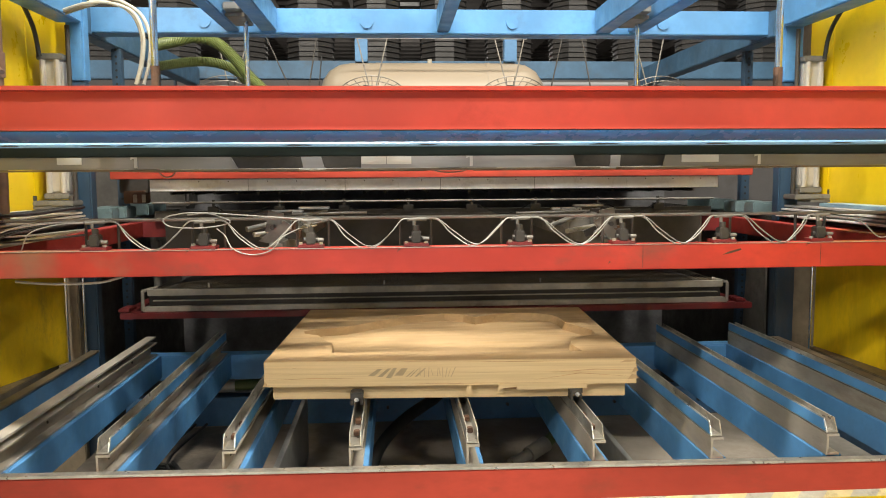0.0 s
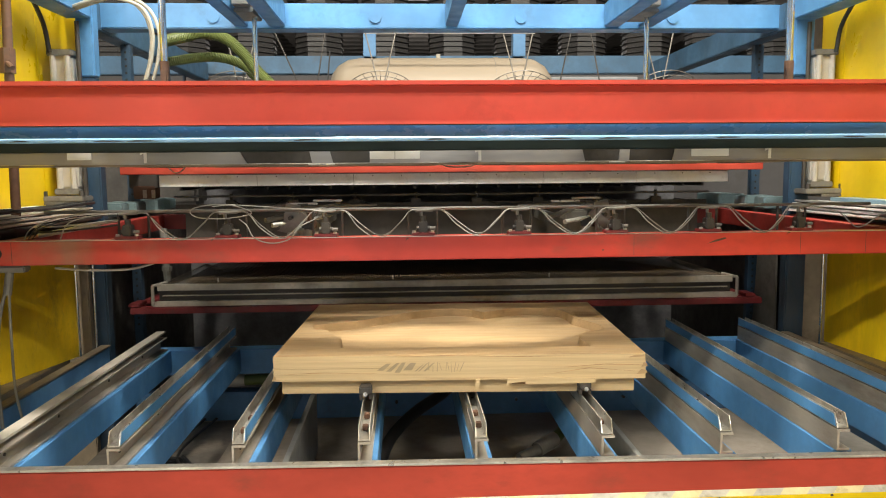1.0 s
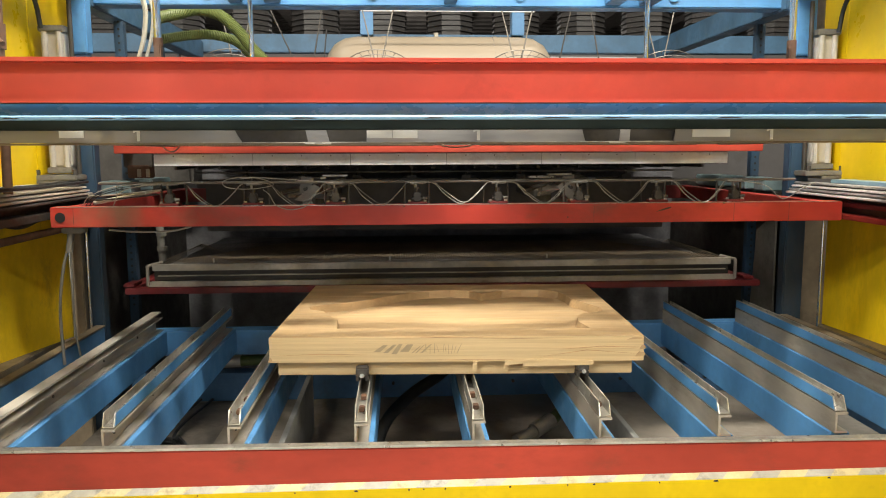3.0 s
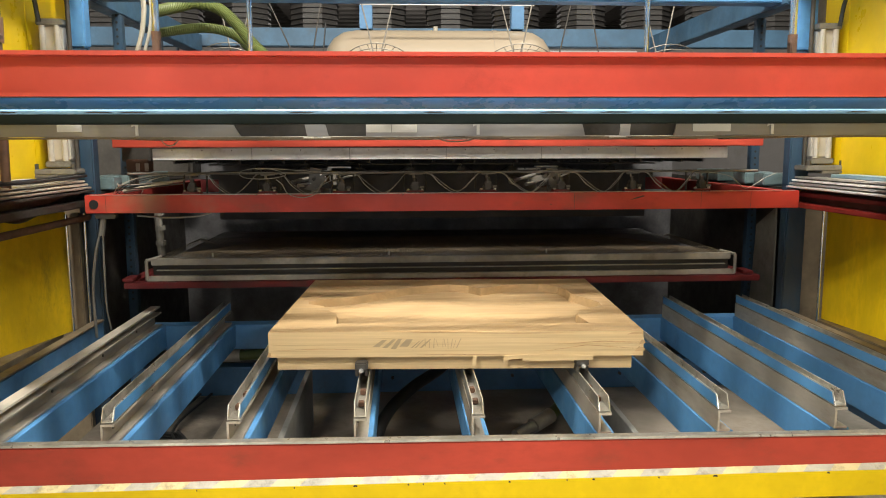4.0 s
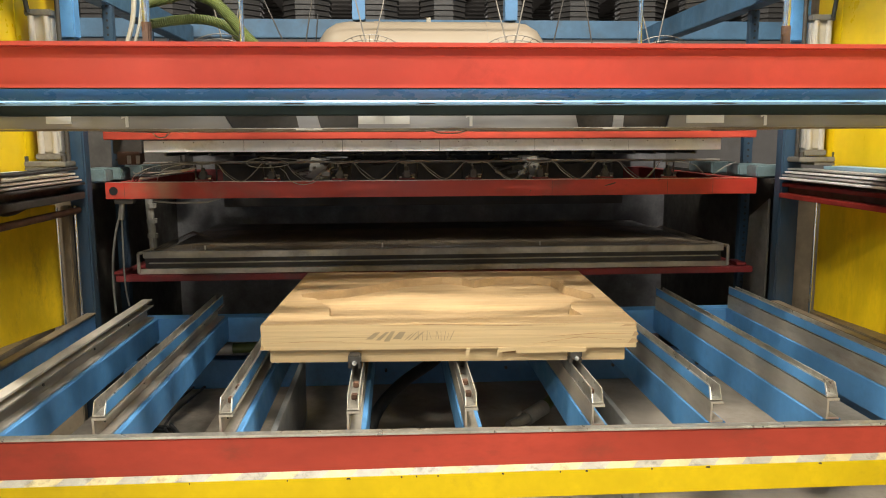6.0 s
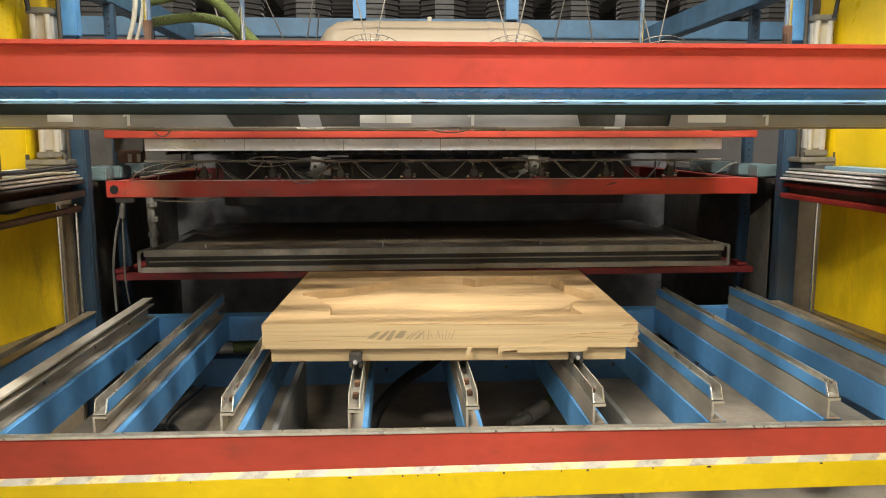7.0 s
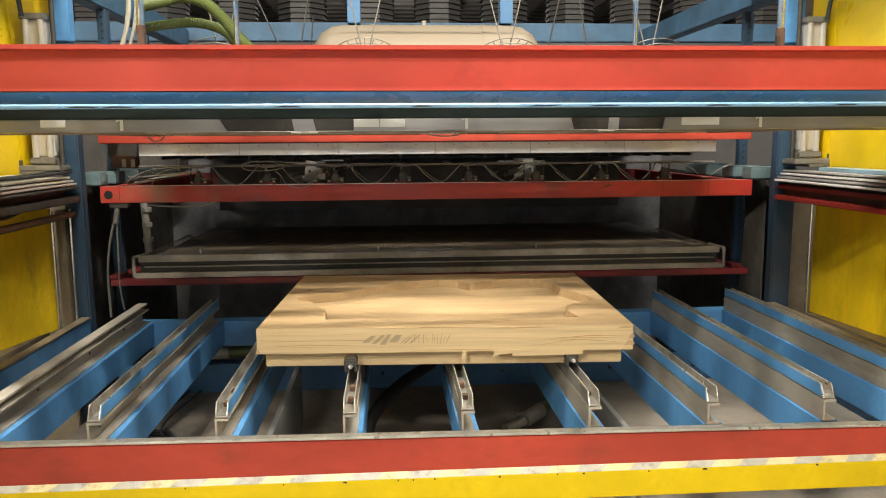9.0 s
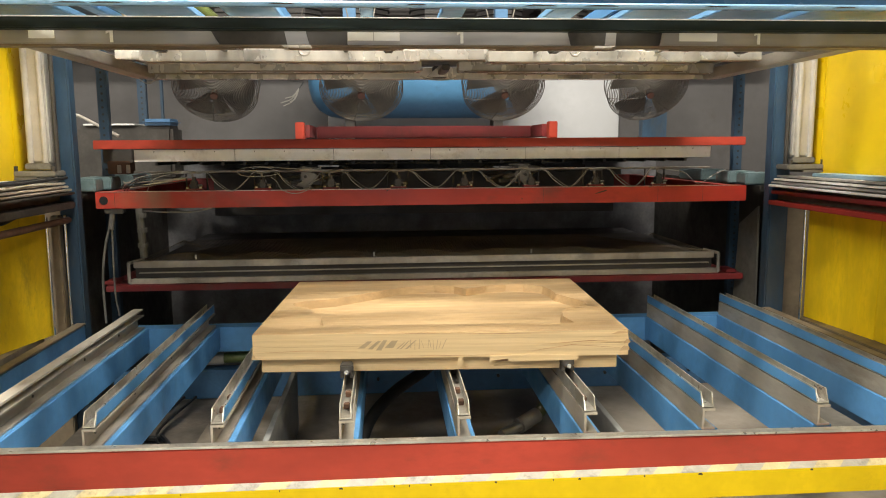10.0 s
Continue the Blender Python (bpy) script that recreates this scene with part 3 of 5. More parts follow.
def build_clamp_frame():
    f = thing("clamp_frame", (0, Y0, 1.33), "red steel sheet-clamping frame with air lines", "clamp frame")
    part("front_beam", box((-1.44, Y0, 1.33), (1.44, Y0 + 0.06, 1.402), 0.003), CLAMP_RED, f, "worn red front beam")
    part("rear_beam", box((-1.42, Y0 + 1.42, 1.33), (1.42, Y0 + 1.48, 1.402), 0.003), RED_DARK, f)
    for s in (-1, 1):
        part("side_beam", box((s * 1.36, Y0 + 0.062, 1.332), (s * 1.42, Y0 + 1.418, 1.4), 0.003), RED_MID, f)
    part("end_hole", cyl((-1.405, Y0 - 0.002, 1.366), (-1.405, Y0 + 0.001, 1.366), 0.018, 20), RUBBER, f, "dark round hole")
    part("inner_lip", box((-1.34, Y0 + 0.062, 1.332), (1.34, Y0 + 0.1, 1.345), 0.002), STEEL, f)
    part("air_pipe", cyl((-1.3, Y0 + 0.09, 1.482), (1.3, Y0 + 0.09, 1.482), 0.005, 8), GREY_STEEL, f, "thin steel air pipe", smooth=True)
    part("rear_pipe", cyl((-1.3, Y0 + 1.38, 1.488), (1.3, Y0 + 1.38, 1.488), 0.005, 8), GREY_STEEL, f, smooth=True)
    part("rear_plate", box((-1.3, Y0 + 1.4, 1.404), (1.3, Y0 + 1.43, 1.45), 0.002), DARK_STEEL, f)
    part("rear_guard", box((-1.25, Y0 + 1.385, 1.172), (1.25, Y0 + 1.398, 1.43), 0.002), BROWN_PLATE, f, "dull brown inner plate")
    for x in (-0.9, -0.3, 0.3, 0.9):
        part("rear_line", tube([(x - 0.12, Y0 + 1.37, 1.47), (x - 0.06, Y0 + 1.36, 1.44), (x, Y0 + 1.355, 1.425), (x + 0.07, Y0 + 1.36, 1.445), (x + 0.12, Y0 + 1.37, 1.47)], 0.003, 6), RUBBER, f, smooth=True)
    for x in CLAMPS:
        c = part("clamp", join(box((x - 0.013, Y0 + 0.014, 1.412), (x + 0.013, Y0 + 0.05, 1.446), 0.003), cyl((x, Y0 + 0.03, 1.446), (x, Y0 + 0.03, 1.462), 0.009, 12), cyl((x - 0.02, Y0 + 0.03, 1.424), (x + 0.02, Y0 + 0.03, 1.424), 0.008, 10)),
                 DARK_STEEL, f, "small dark steel clamp cylinder")
        part("plate", box((x - 0.035, Y0 + 0.008, 1.4022), (x + 0.035, Y0 + 0.055, 1.412), 0.002), RED_DARK, c)
        for dx in (-0.028, 0.028):
            part("bolt", cyl((x + dx, Y0 + 0.02, 1.412), (x + dx, Y0 + 0.02, 1.418), 0.006, 6), STEEL_EDGE, c)
        part("fitting", cyl((x - 0.025, Y0 + 0.03, 1.478), (x + 0.03, Y0 + 0.03, 1.48), 0.005, 8), GREY_STEEL, c, "small steel air fitting")
        part("cap", cyl((x - 0.006, Y0 + 0.028, 1.462), (x - 0.006, Y0 + 0.028, 1.476), 0.005, 8), GREY_STEEL, c, "dull air fitting")
        part("nipple", cyl((x + 0.02, Y0 + 0.02, 1.425), (x + 0.036, Y0 + 0.02, 1.425), 0.005, 8), GREY_STEEL, c)
        for dx in (-0.045, 0.045):
            part("stem", cyl((x + dx, Y0 + 0.08, 1.346), (x + dx, Y0 + 0.08, 1.478), 0.004, 6), DARK_STEEL, c)
        y = Y0 + 1.4
        part("rear_clamp", join(box((x - 0.025, y - 0.03, 1.44), (x + 0.025, y, 1.47), 0.003), cyl((x, y - 0.015, 1.47), (x, y - 0.015, 1.5), 0.008, 8)), DARK_STEEL, f)
    rnd = random.Random(4)
    for x, x2 in zip(CLAMPS, CLAMPS[1:]):
        for off in (0.0, 0.008):
            sag = 1.399 + 0.008 * rnd.random() + off * 0.8
            w = x2 - x
            part("air_line", tube([(x + 0.02, Y0 + 0.03, 1.48), (x + 0.14 * w + 0.02, Y0 + 0.024 - off, 1.477 + 0.3 * off), (x + 0.33 * w + off, Y0 + 0.01 - off, sag + 0.034),
                                   (x + 0.5 * w + off, Y0 + 0.004 - off, sag), (x + 0.62 * w + off, Y0 + 0.004 - off, sag + 0.006), (x + 0.76 * w + off, Y0 + 0.012 - off, sag + 0.044), (x2 - 0.04, Y0 + 0.024 - off, 1.478), (x2 - 0.015, Y0 + 0.03, 1.48)],
                                  0.0018, 6), CABLE if off == 0 else GREY_STEEL, f, "pale flexible air line" if off == 0 else "dull grey air line", smooth=True)
    # Bright strip draws the highlight along the beam's worn top edge.
    part("edge_highlight", box((-1.42, Y0 - 0.0006, 1.4012), (1.42, Y0 + 0.004, 1.4028)), STEEL_EDGE, f, "worn bright metal edge carrying the highlight")
    for x in (-1.36, 0.5, 1.025, 1.234):
        part("seam", box((x, Y0 - 0.0005, 1.3345), (x + 0.0013, Y0 + 0.003, 1.399)), DARK_STEEL, f, "fine dark seam")
    for x, z, w in ((0.73, 1.368, 0.06), (0.98, 1.391, 0.012), (-0.78, 1.392, 0.008), (0.4, 1.345, 0.007), (-0.2, 1.388, 0.01)):
        part("scuff", prism([(x, z), (x + 0.5 * w, z + 0.006), (x + w, z + 0.18 * w + 0.004), (x + 0.95 * w, z + 0.18 * w + 0.009), (x + 0.4 * w, z + 0.011)], "y", Y0 - 0.0004, Y0 + 0.002), COPPER, f, "brown scuff mark")
    part("side_ram", join(cyl((-1.325, Y0 + 0.1, 1.411), (-1.14, Y0 + 0.1, 1.444), 0.0075, 12), cyl((-1.14, Y0 + 0.1, 1.444), (-1.085, Y0 + 0.1, 1.454), 0.004, 8)), STEEL_EDGE, f, "small bare steel ram", smooth=True)
    for k in range(3):
        part("feed_line", tube([(-1.35 + 0.012 * k, Y0 + 0.06, 1.404), (-1.315 + 0.015 * k, Y0 + 0.04, 1.438), (-1.24 + 0.015 * k, Y0 + 0.04, 1.468 - 0.004 * k), (-1.15, Y0 + 0.04, 1.479 - 0.005 * k), (-1.05, Y0 + 0.03, 1.48)], 0.0017, 6), CABLE if k < 1 else RUBBER, f, smooth=True)
    part("air_line", tube([(-1.06, Y0 + 0.03, 1.478), (-1.13, Y0 + 0.025, 1.474), (-1.2, Y0 + 0.02, 1.452), (-1.23, Y0 + 0.03, 1.405)], 0.0018, 6), CABLE, f, smooth=True)
    part("air_line", tube([(1.05, Y0 + 0.03, 1.480), (1.15, Y0 + 0.02, 1.462), (1.22, Y0 + 0.02, 1.412), (1.3, Y0 + 0.03, 1.452), (1.36, Y0 + 0.05, 1.472)], 0.0018, 6), CABLE, f, smooth=True)
    part("loop", tube([(-0.43, Y0 + 0.03, 1.480), (-0.6, Y0 + 0.02, 1.494), (-0.76, Y0 + 0.012, 1.504), (-0.835, Y0 + 0.01, 1.490), (-0.82, Y0 + 0.01, 1.467), (-0.735, Y0 + 0.012, 1.462), (-0.66, Y0 + 0.02, 1.477),
                       (-0.72, Y0 + 0.03, 1.500), (-0.78, Y0 + 0.03, 1.497)], 0.0018, 6), CABLE, f, "looped pale air line", smooth=True)
    for x in (-0.55, 0.45):
        cb = part("cross_bar", box((x - 0.02, Y0 + 0.1, 1.37), (x + 0.02, Y0 + 1.4, 1.41), 0.003), GREY_STEEL, f, "grey steel cross bar")
        br = part("bracket", join(box((x - 0.05, Y0 + 0.5, 1.411), (x + 0.03, Y0 + 0.6, 1.45), 0.006), box((x + 0.035, Y0 + 0.48, 1.411), (x + 0.05, Y0 + 0.62, 1.47), 0.003)), GREY_STEEL, cb, "grey sliding bracket")
        part("ram", join(cyl((x - 0.14, Y0 + 0.4, 1.43), (x - 0.02, Y0 + 0.52, 1.455), 0.009, 12), cyl((x - 0.02, Y0 + 0.52, 1.455), (x + 0.1, Y0 + 0.64, 1.48), 0.004, 8)), GREY_STEEL, cb, "dull steel ram", smooth=True)
        part("ram", join(cyl((x - 0.1, Y0 + 0.3, 1.42), (x + 0.02, Y0 + 0.4, 1.43), 0.008, 12), cyl((x + 0.02, Y0 + 0.4, 1.43), (x + 0.08, Y0 + 0.45, 1.44), 0.004, 8)), STEEL_EDGE, cb, "small bare steel ram", smooth=True)
        part("valve", join(box((x + 0.015, Y0 + 0.22, 1.411), (x + 0.055, Y0 + 0.27, 1.44), 0.003), cyl((x + 0.035, Y0 + 0.24, 1.438), (x + 0.035, Y0 + 0.24, 1.465), 0.008, 8)), COPPER, cb, "rusty valve block")
        part("valve", box((x - 0.05, Y0 + 0.2, 1.411), (x - 0.015, Y0 + 0.26, 1.43), 0.003), COPPER, cb, "rusty valve block")
        part("side_pipe", cyl((x - 0.2, Y0 + 0.7, 1.46), (x + 0.24, Y0 + 0.72, 1.468), 0.005, 8), GREY_STEEL, cb, smooth=True)
        part("side_pipe", cyl((x - 0.05, Y0 + 0.15, 1.425), (x + 0.16, Y0 + 0.6, 1.46), 0.005, 8), GREY_STEEL, cb, smooth=True)
        m = 1 if x < 0 else -1
        for k, pts in enumerate((((-0.05, 1.415), (0.0, 1.406), (0.062, 1.46), (0.04, 1.474)), ((-0.03, 1.44), (0.018, 1.436), (0.034, 1.494), (-0.018, 1.503)), ((-0.09, 1.482), (0.06, 1.49), (0.06, 1.499), (-0.09, 1.492)), ((0.03, 1.42), (0.07, 1.412), (0.075, 1.43), (0.035, 1.445)))):
            part("link_plate", prism([(x - 0.01 + m * 0.85 * u, w) for u, w in pts], "y", Y0 + 0.115 + 0.02 * k, Y0 + 0.127 + 0.02 * k), GREY_STEEL if k < 2 else DARK_STEEL, cb, "dull slanted link plate")
        part("pivot", cyl((x - 0.01, Y0 + 0.108, 1.455), (x - 0.01, Y0 + 0.2, 1.455), 0.007, 12), DARK_STEEL, cb, smooth=True)
        part("link", join(box((x - 0.09, Y0 + 0.58, 1.476), (x + 0.02, Y0 + 0.61, 1.484), 0.002), box((x + 0.0, Y0 + 0.62, 1.486), (x + 0.11, Y0 + 0.65, 1.494), 0.002)), STEEL_EDGE, cb)
    part("dangling_line", tube([(-0.47, Y0 + 0.03, 1.458), (-0.515, Y0 - 0.004, 1.435), (-0.545, Y0 - 0.008, 1.4), (-0.6, Y0 - 0.008, 1.388), (-0.65, Y0 - 0.006, 1.405), (-0.675, Y0 + 0.015, 1.44), (-0.7, Y0 + 0.03, 1.458)], 0.0018, 6), CABLE, f, smooth=True)
    for z in (1.43, 1.445):
        part("feed_line", tube([(-1.06, Y0 + 0.035, z + 0.015), (-1.2, Y0 + 0.05, z), (-1.34, Y0 + 0.12, z - 0.01), (-1.42, Y0 + 0.3, z - 0.01)], 0.003, 6), CABLE if z > 1.44 else RUBBER, f, smooth=True)
    v = part("valve", join(box((-1.41, Y0 + 0.01, 1.308), (-1.33, Y0 + 0.05, 1.328), 0.004), cyl((-1.38, Y0 + 0.025, 1.315), (-1.39, Y0 + 0.02, 1.24), 0.012, 10)), GREY_STEEL, f, "dull air fitting")
    part("drop_line", tube([(-1.395, Y0 + 0.02, 1.25), (-1.415, Y0 + 0.02, 1.18), (-1.438, Y0 + 0.03, 1.06), (-1.446, Y0 + 0.04, 0.95), (-1.447, Y0 + 0.05, 0.82)], 0.0055, 8), GREY_STEEL, v, "grey hanging air hose", smooth=True)
    part("drop_line", tube([(-1.385, Y0 + 0.02, 1.245), (-1.392, Y0 + 0.03, 1.1), (-1.396, Y0 + 0.04, 0.95), (-1.392, Y0 + 0.06, 0.85)], 0.004, 8), GREY_STEEL, v, smooth=True)
    part("under_line", tube([(-1.25, Y0 + 0.03, 1.318), (-1.15, Y0 + 0.03, 1.31), (-1.03, Y0 + 0.03, 1.312), (-0.96, Y0 + 0.03, 1.328)], 0.004, 6), CABLE, v, smooth=True)
    return f


# ---- upper platen ----
def build_platen():
    p = thing("upper_platen", (0, 2.6, 1.61), "red and blue upper platen carrying stainless trays", "press platen")
    part("red_channel", prism([(1.9, 1.703), (1.945, 1.703), (1.945, 1.81), (1.9, 1.81), (1.9, 1.8), (1.932, 1.799), (1.932, 1.712), (1.9, 1.711)], "x", -1.75, 1.75), RED, p, "bright red front channel")
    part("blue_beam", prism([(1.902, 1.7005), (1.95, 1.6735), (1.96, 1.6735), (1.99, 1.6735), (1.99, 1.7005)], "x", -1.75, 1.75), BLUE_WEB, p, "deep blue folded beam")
    part("lip", prism([(1.9, 1.664), (1.904, 1.6615), (1.925, 1.6625), (1.925, 1.6725), (1.9, 1.673), (1.897, 1.669)], "x", -1.75, 1.75), BLUE_SHEEN, p, "glossy blue lip, its highlight in the paint")
    rnd = random.Random(21)
    # Added black marks that break up the lip's highlight.
    for x in (-1.13, -0.92, -0.84, -0.44, -0.12, 0.18, 0.33, 0.62, 0.95, 1.2):
        w = rnd.uniform(0.02, 0.05)
        part("lip_dark_mark", prism([(x - w, 1.664), (x + w, 1.6645), (x + 0.6 * w, 1.6668), (x - 0.4 * w, 1.6674)], "y", 1.8955, 1.897), RUBBER, p, "dark break in the lip's painted highlight")
    part("green_beam", box((-1.75, 2.15, 1.6455), (1.75, 2.19, 1.675), 0.003), GREEN_BEAM, p, "dark green lower beam")
    # White strip paints the light caught on the green beam's top.
    part("lit_edge", box((-1.75, 2.147, 1.6752), (1.75, 2.17, 1.6775)), WHITE, p, "white strip for the beam's lit top edge")
    for x0, x1 in ((-1.74, -1.107), (-1.04, -1.0), (-0.96, -0.75), (-0.66, -0.505), (-0.268, -0.23), (-0.03, 0.04), (0.29, 0.38), (0.525, 0.75), (0.79, 1.02), (1.07, 1.74)):
        part("tie_plate", box((x0, 2.1, 1.72), (x1, 2.5, 1.74), 0.003), BLUE_PALE, p, "light blue tie plate")
    for x in (-0.9, -0.55, 0.55, 0.9):
        part("tie_beam", box((x - 0.03, 2.14, 1.742), (x + 0.03, 3.3, 1.79), 0.004), BLUE, p)
    # three trays in front, their rows behind
    for a0, a1, b0, b1 in ((-1.72, -1.72, -0.679, -0.65), (-0.475, -0.465, -0.418, -0.405), (-0.3, -0.3, 0.317, 0.33), (0.435, 0.43, 0.463, 0.46), (0.6, 0.59, 1.72, 1.72)):
        part("tray_front", prism([(a1, 1.612), (b1, 1.612), (b0, 1.66), (a0, 1.66)], "y", 2.2, 2.206), STAINLESS, p, "folded stainless tray front")
    # Dark plates stand for shadow and dark reflection along the tray fronts.
    for x0, x1 in ((-0.7, -0.46), (-0.43, -0.28), (0.3, 0.44), (0.45, 0.62)):
        part("tray_shade", box((x0, 2.21, 1.613), (x1, 2.214, 1.66)), DARK_STEEL, p, "dark plate for a shaded stretch of tray front")
    for x0, x1 in ((-1.7, -0.48), (-0.4, 0.4), (0.46, 1.7)):
        part("tray_lip", box((x0, 2.196, 1.606), (x1, 2.24, 1.611), 0.001), TAN_STEEL, p, "thin tarnished lip")
    rows = ((2.34, 1.622, 0.035, 0.07, ((-1.1, -0.62), (-0.5, -0.14), (0.12, 0.52), (0.66, 1.15))), (2.6, 1.612, 0.035, 0.1, ((-0.99, -0.08), (0.15, 0.88))),
            (2.7, 1.63, 0.04, 0.02, ((-1.1, 1.15),)), (2.9, 1.612, 0.035, 0.1, ((-0.94, -0.06), (0.08, 0.96))), (3.12, 1.625, 0.04, 0.06, ((-1.12, -0.3), (0.2, 1.16))))
    for y, z, h, d, spans in rows:
        for x0, x1 in spans:
            r = part("cross_rail", box((x0, y, z), (x1, y + d, z + h), 0.002), STAINED_RAIL, p, "stained stainless cross rail with painted shade patches")
            part("edge", box((x0 + 0.02, y - 0.004, z - 0.004), (x1 - 0.02, y + 0.03, z - 0.0005), 0.001), TAN_STEEL, r)
    for x in (-0.72, -0.33, 0.3, 0.72):
        part("divider", box((x, 2.3, 1.64), (x + 0.012, 3.22, 1.672), 0.001), GREY_STEEL, p)
    # Added plate that keeps lamp light off the parked clamp frame.
    part("shade_plate", box((-1.18, 2.74, 1.6735), (1.22, 3.37, 1.678), 0.001), GREY_STEEL, p, "dull steel plate added over the rear trays for shade")
    part("gusset", prism([(-0.03, 1.612), (0.06, 1.612), (0.06, 1.65), (0.03, 1.662)], "y", 3.16, 3.17), STAINED_RAIL, p, "stained gusset plate")
    for x in (-0.2, 0.33, -0.9, 0.95):
        part("conduit_clip", join(box((x, 2.45, 1.625), (x + 0.03, 2.5, 1.65), 0.003), cyl((x + 0.015, 2.5, 1.64), (x + 0.05, 2.58, 1.65), 0.006, 8)), BLACK_BOX, p)
    for s, x in ((-1, -1.13), (1, 1.17)):
        part("side_rail", box((x, 2.22, 1.611), (x + s * 0.07, 3.249, 1.652), 0.003), STEEL, p, "tarnished side rail")
    part("back_rail", box((-1.2, 3.25, 1.613), (1.24, 3.3, 1.66), 0.003), STAINED_RAIL, p)
    hook = part("hanger", join(box((0.0, 3.19, 1.613), (0.06, 3.24, 1.66), 0.004), box((0.02, 2.95, 1.62), (0.05, 3.19, 1.64), 0.003)), DARK_STEEL, p, "black latch block")
    for x, y in ((-0.45, 2.5), (0.42, 2.5), (-0.42, 2.8), (0.6, 2.8)):
        part("ring_bolt", ring((x, y, 1.635), 0.016, 0.004, n=16), CYL_WHITE, hook)
    part("droop_line", tube([(-0.05, 3.2, 1.62), (-0.02, 3.2, 1.608), (0.03, 3.2, 1.604), (0.08, 3.2, 1.608), (0.11, 3.2, 1.62)], 0.003, 6), CABLE, p, "pale drooping line", smooth=True)
    part("strap", tube([(-1.19, 3.2, 1.625), (-1.16, 3.19, 1.595), (-1.13, 3.19, 1.593), (-1.1, 3.2, 1.625)], 0.0028, 6), CABLE, p, smooth=True)
    # paper labels and numerals on the tray fronts
    for x0, x1, z0, z1 in ((-0.299, -0.228, 1.623, 1.645), (-0.226, -0.155, 1.623, 1.645), (-1.151, -1.084, 1.626, 1.647), (0.645, 0.757, 1.624, 1.647)):
        part("label", box((x0, 2.1965, z0), (x1, 2.1985, z1)), WHITE, p, "white paper label")
    for x in (-0.936, 0.018, 0.88):
        bm = prism([(x - 0.003, 1.616), (x + 0.0055, 1.616), (x + 0.0055, 1.652), (x - 0.002, 1.652), (x - 0.013, 1.645), (x - 0.013, 1.639), (x - 0.003, 1.643)], "y", 2.1965, 2.1985)
        part("numeral", bm, WHITE, p, "white painted numeral 1")
    for x in (-1.02, 1.185):
        rod = part("lift_rod", cyl((x, 2.69, 1.965), (x, 2.69, 3.4), 0.0125, 16), CHROME, p, "chrome lift rod", smooth=True)
        part("clevis", join(box((x - 0.012, 2.675, 1.8), (x + 0.012, 2.705, 1.95), 0.004), cyl((x, 2.69, 1.94), (x, 2.69, 1.97), 0.016, 12)), COPPER, rod, "rusty clevis")
    for x in (-0.805, 0.828):
        part("guide_rod", cyl((x, 3.2, 1.69), (x, 3.2, 3.2), 0.01, 14), CHROME, p, "thin chrome guide rod", smooth=True)
    return p


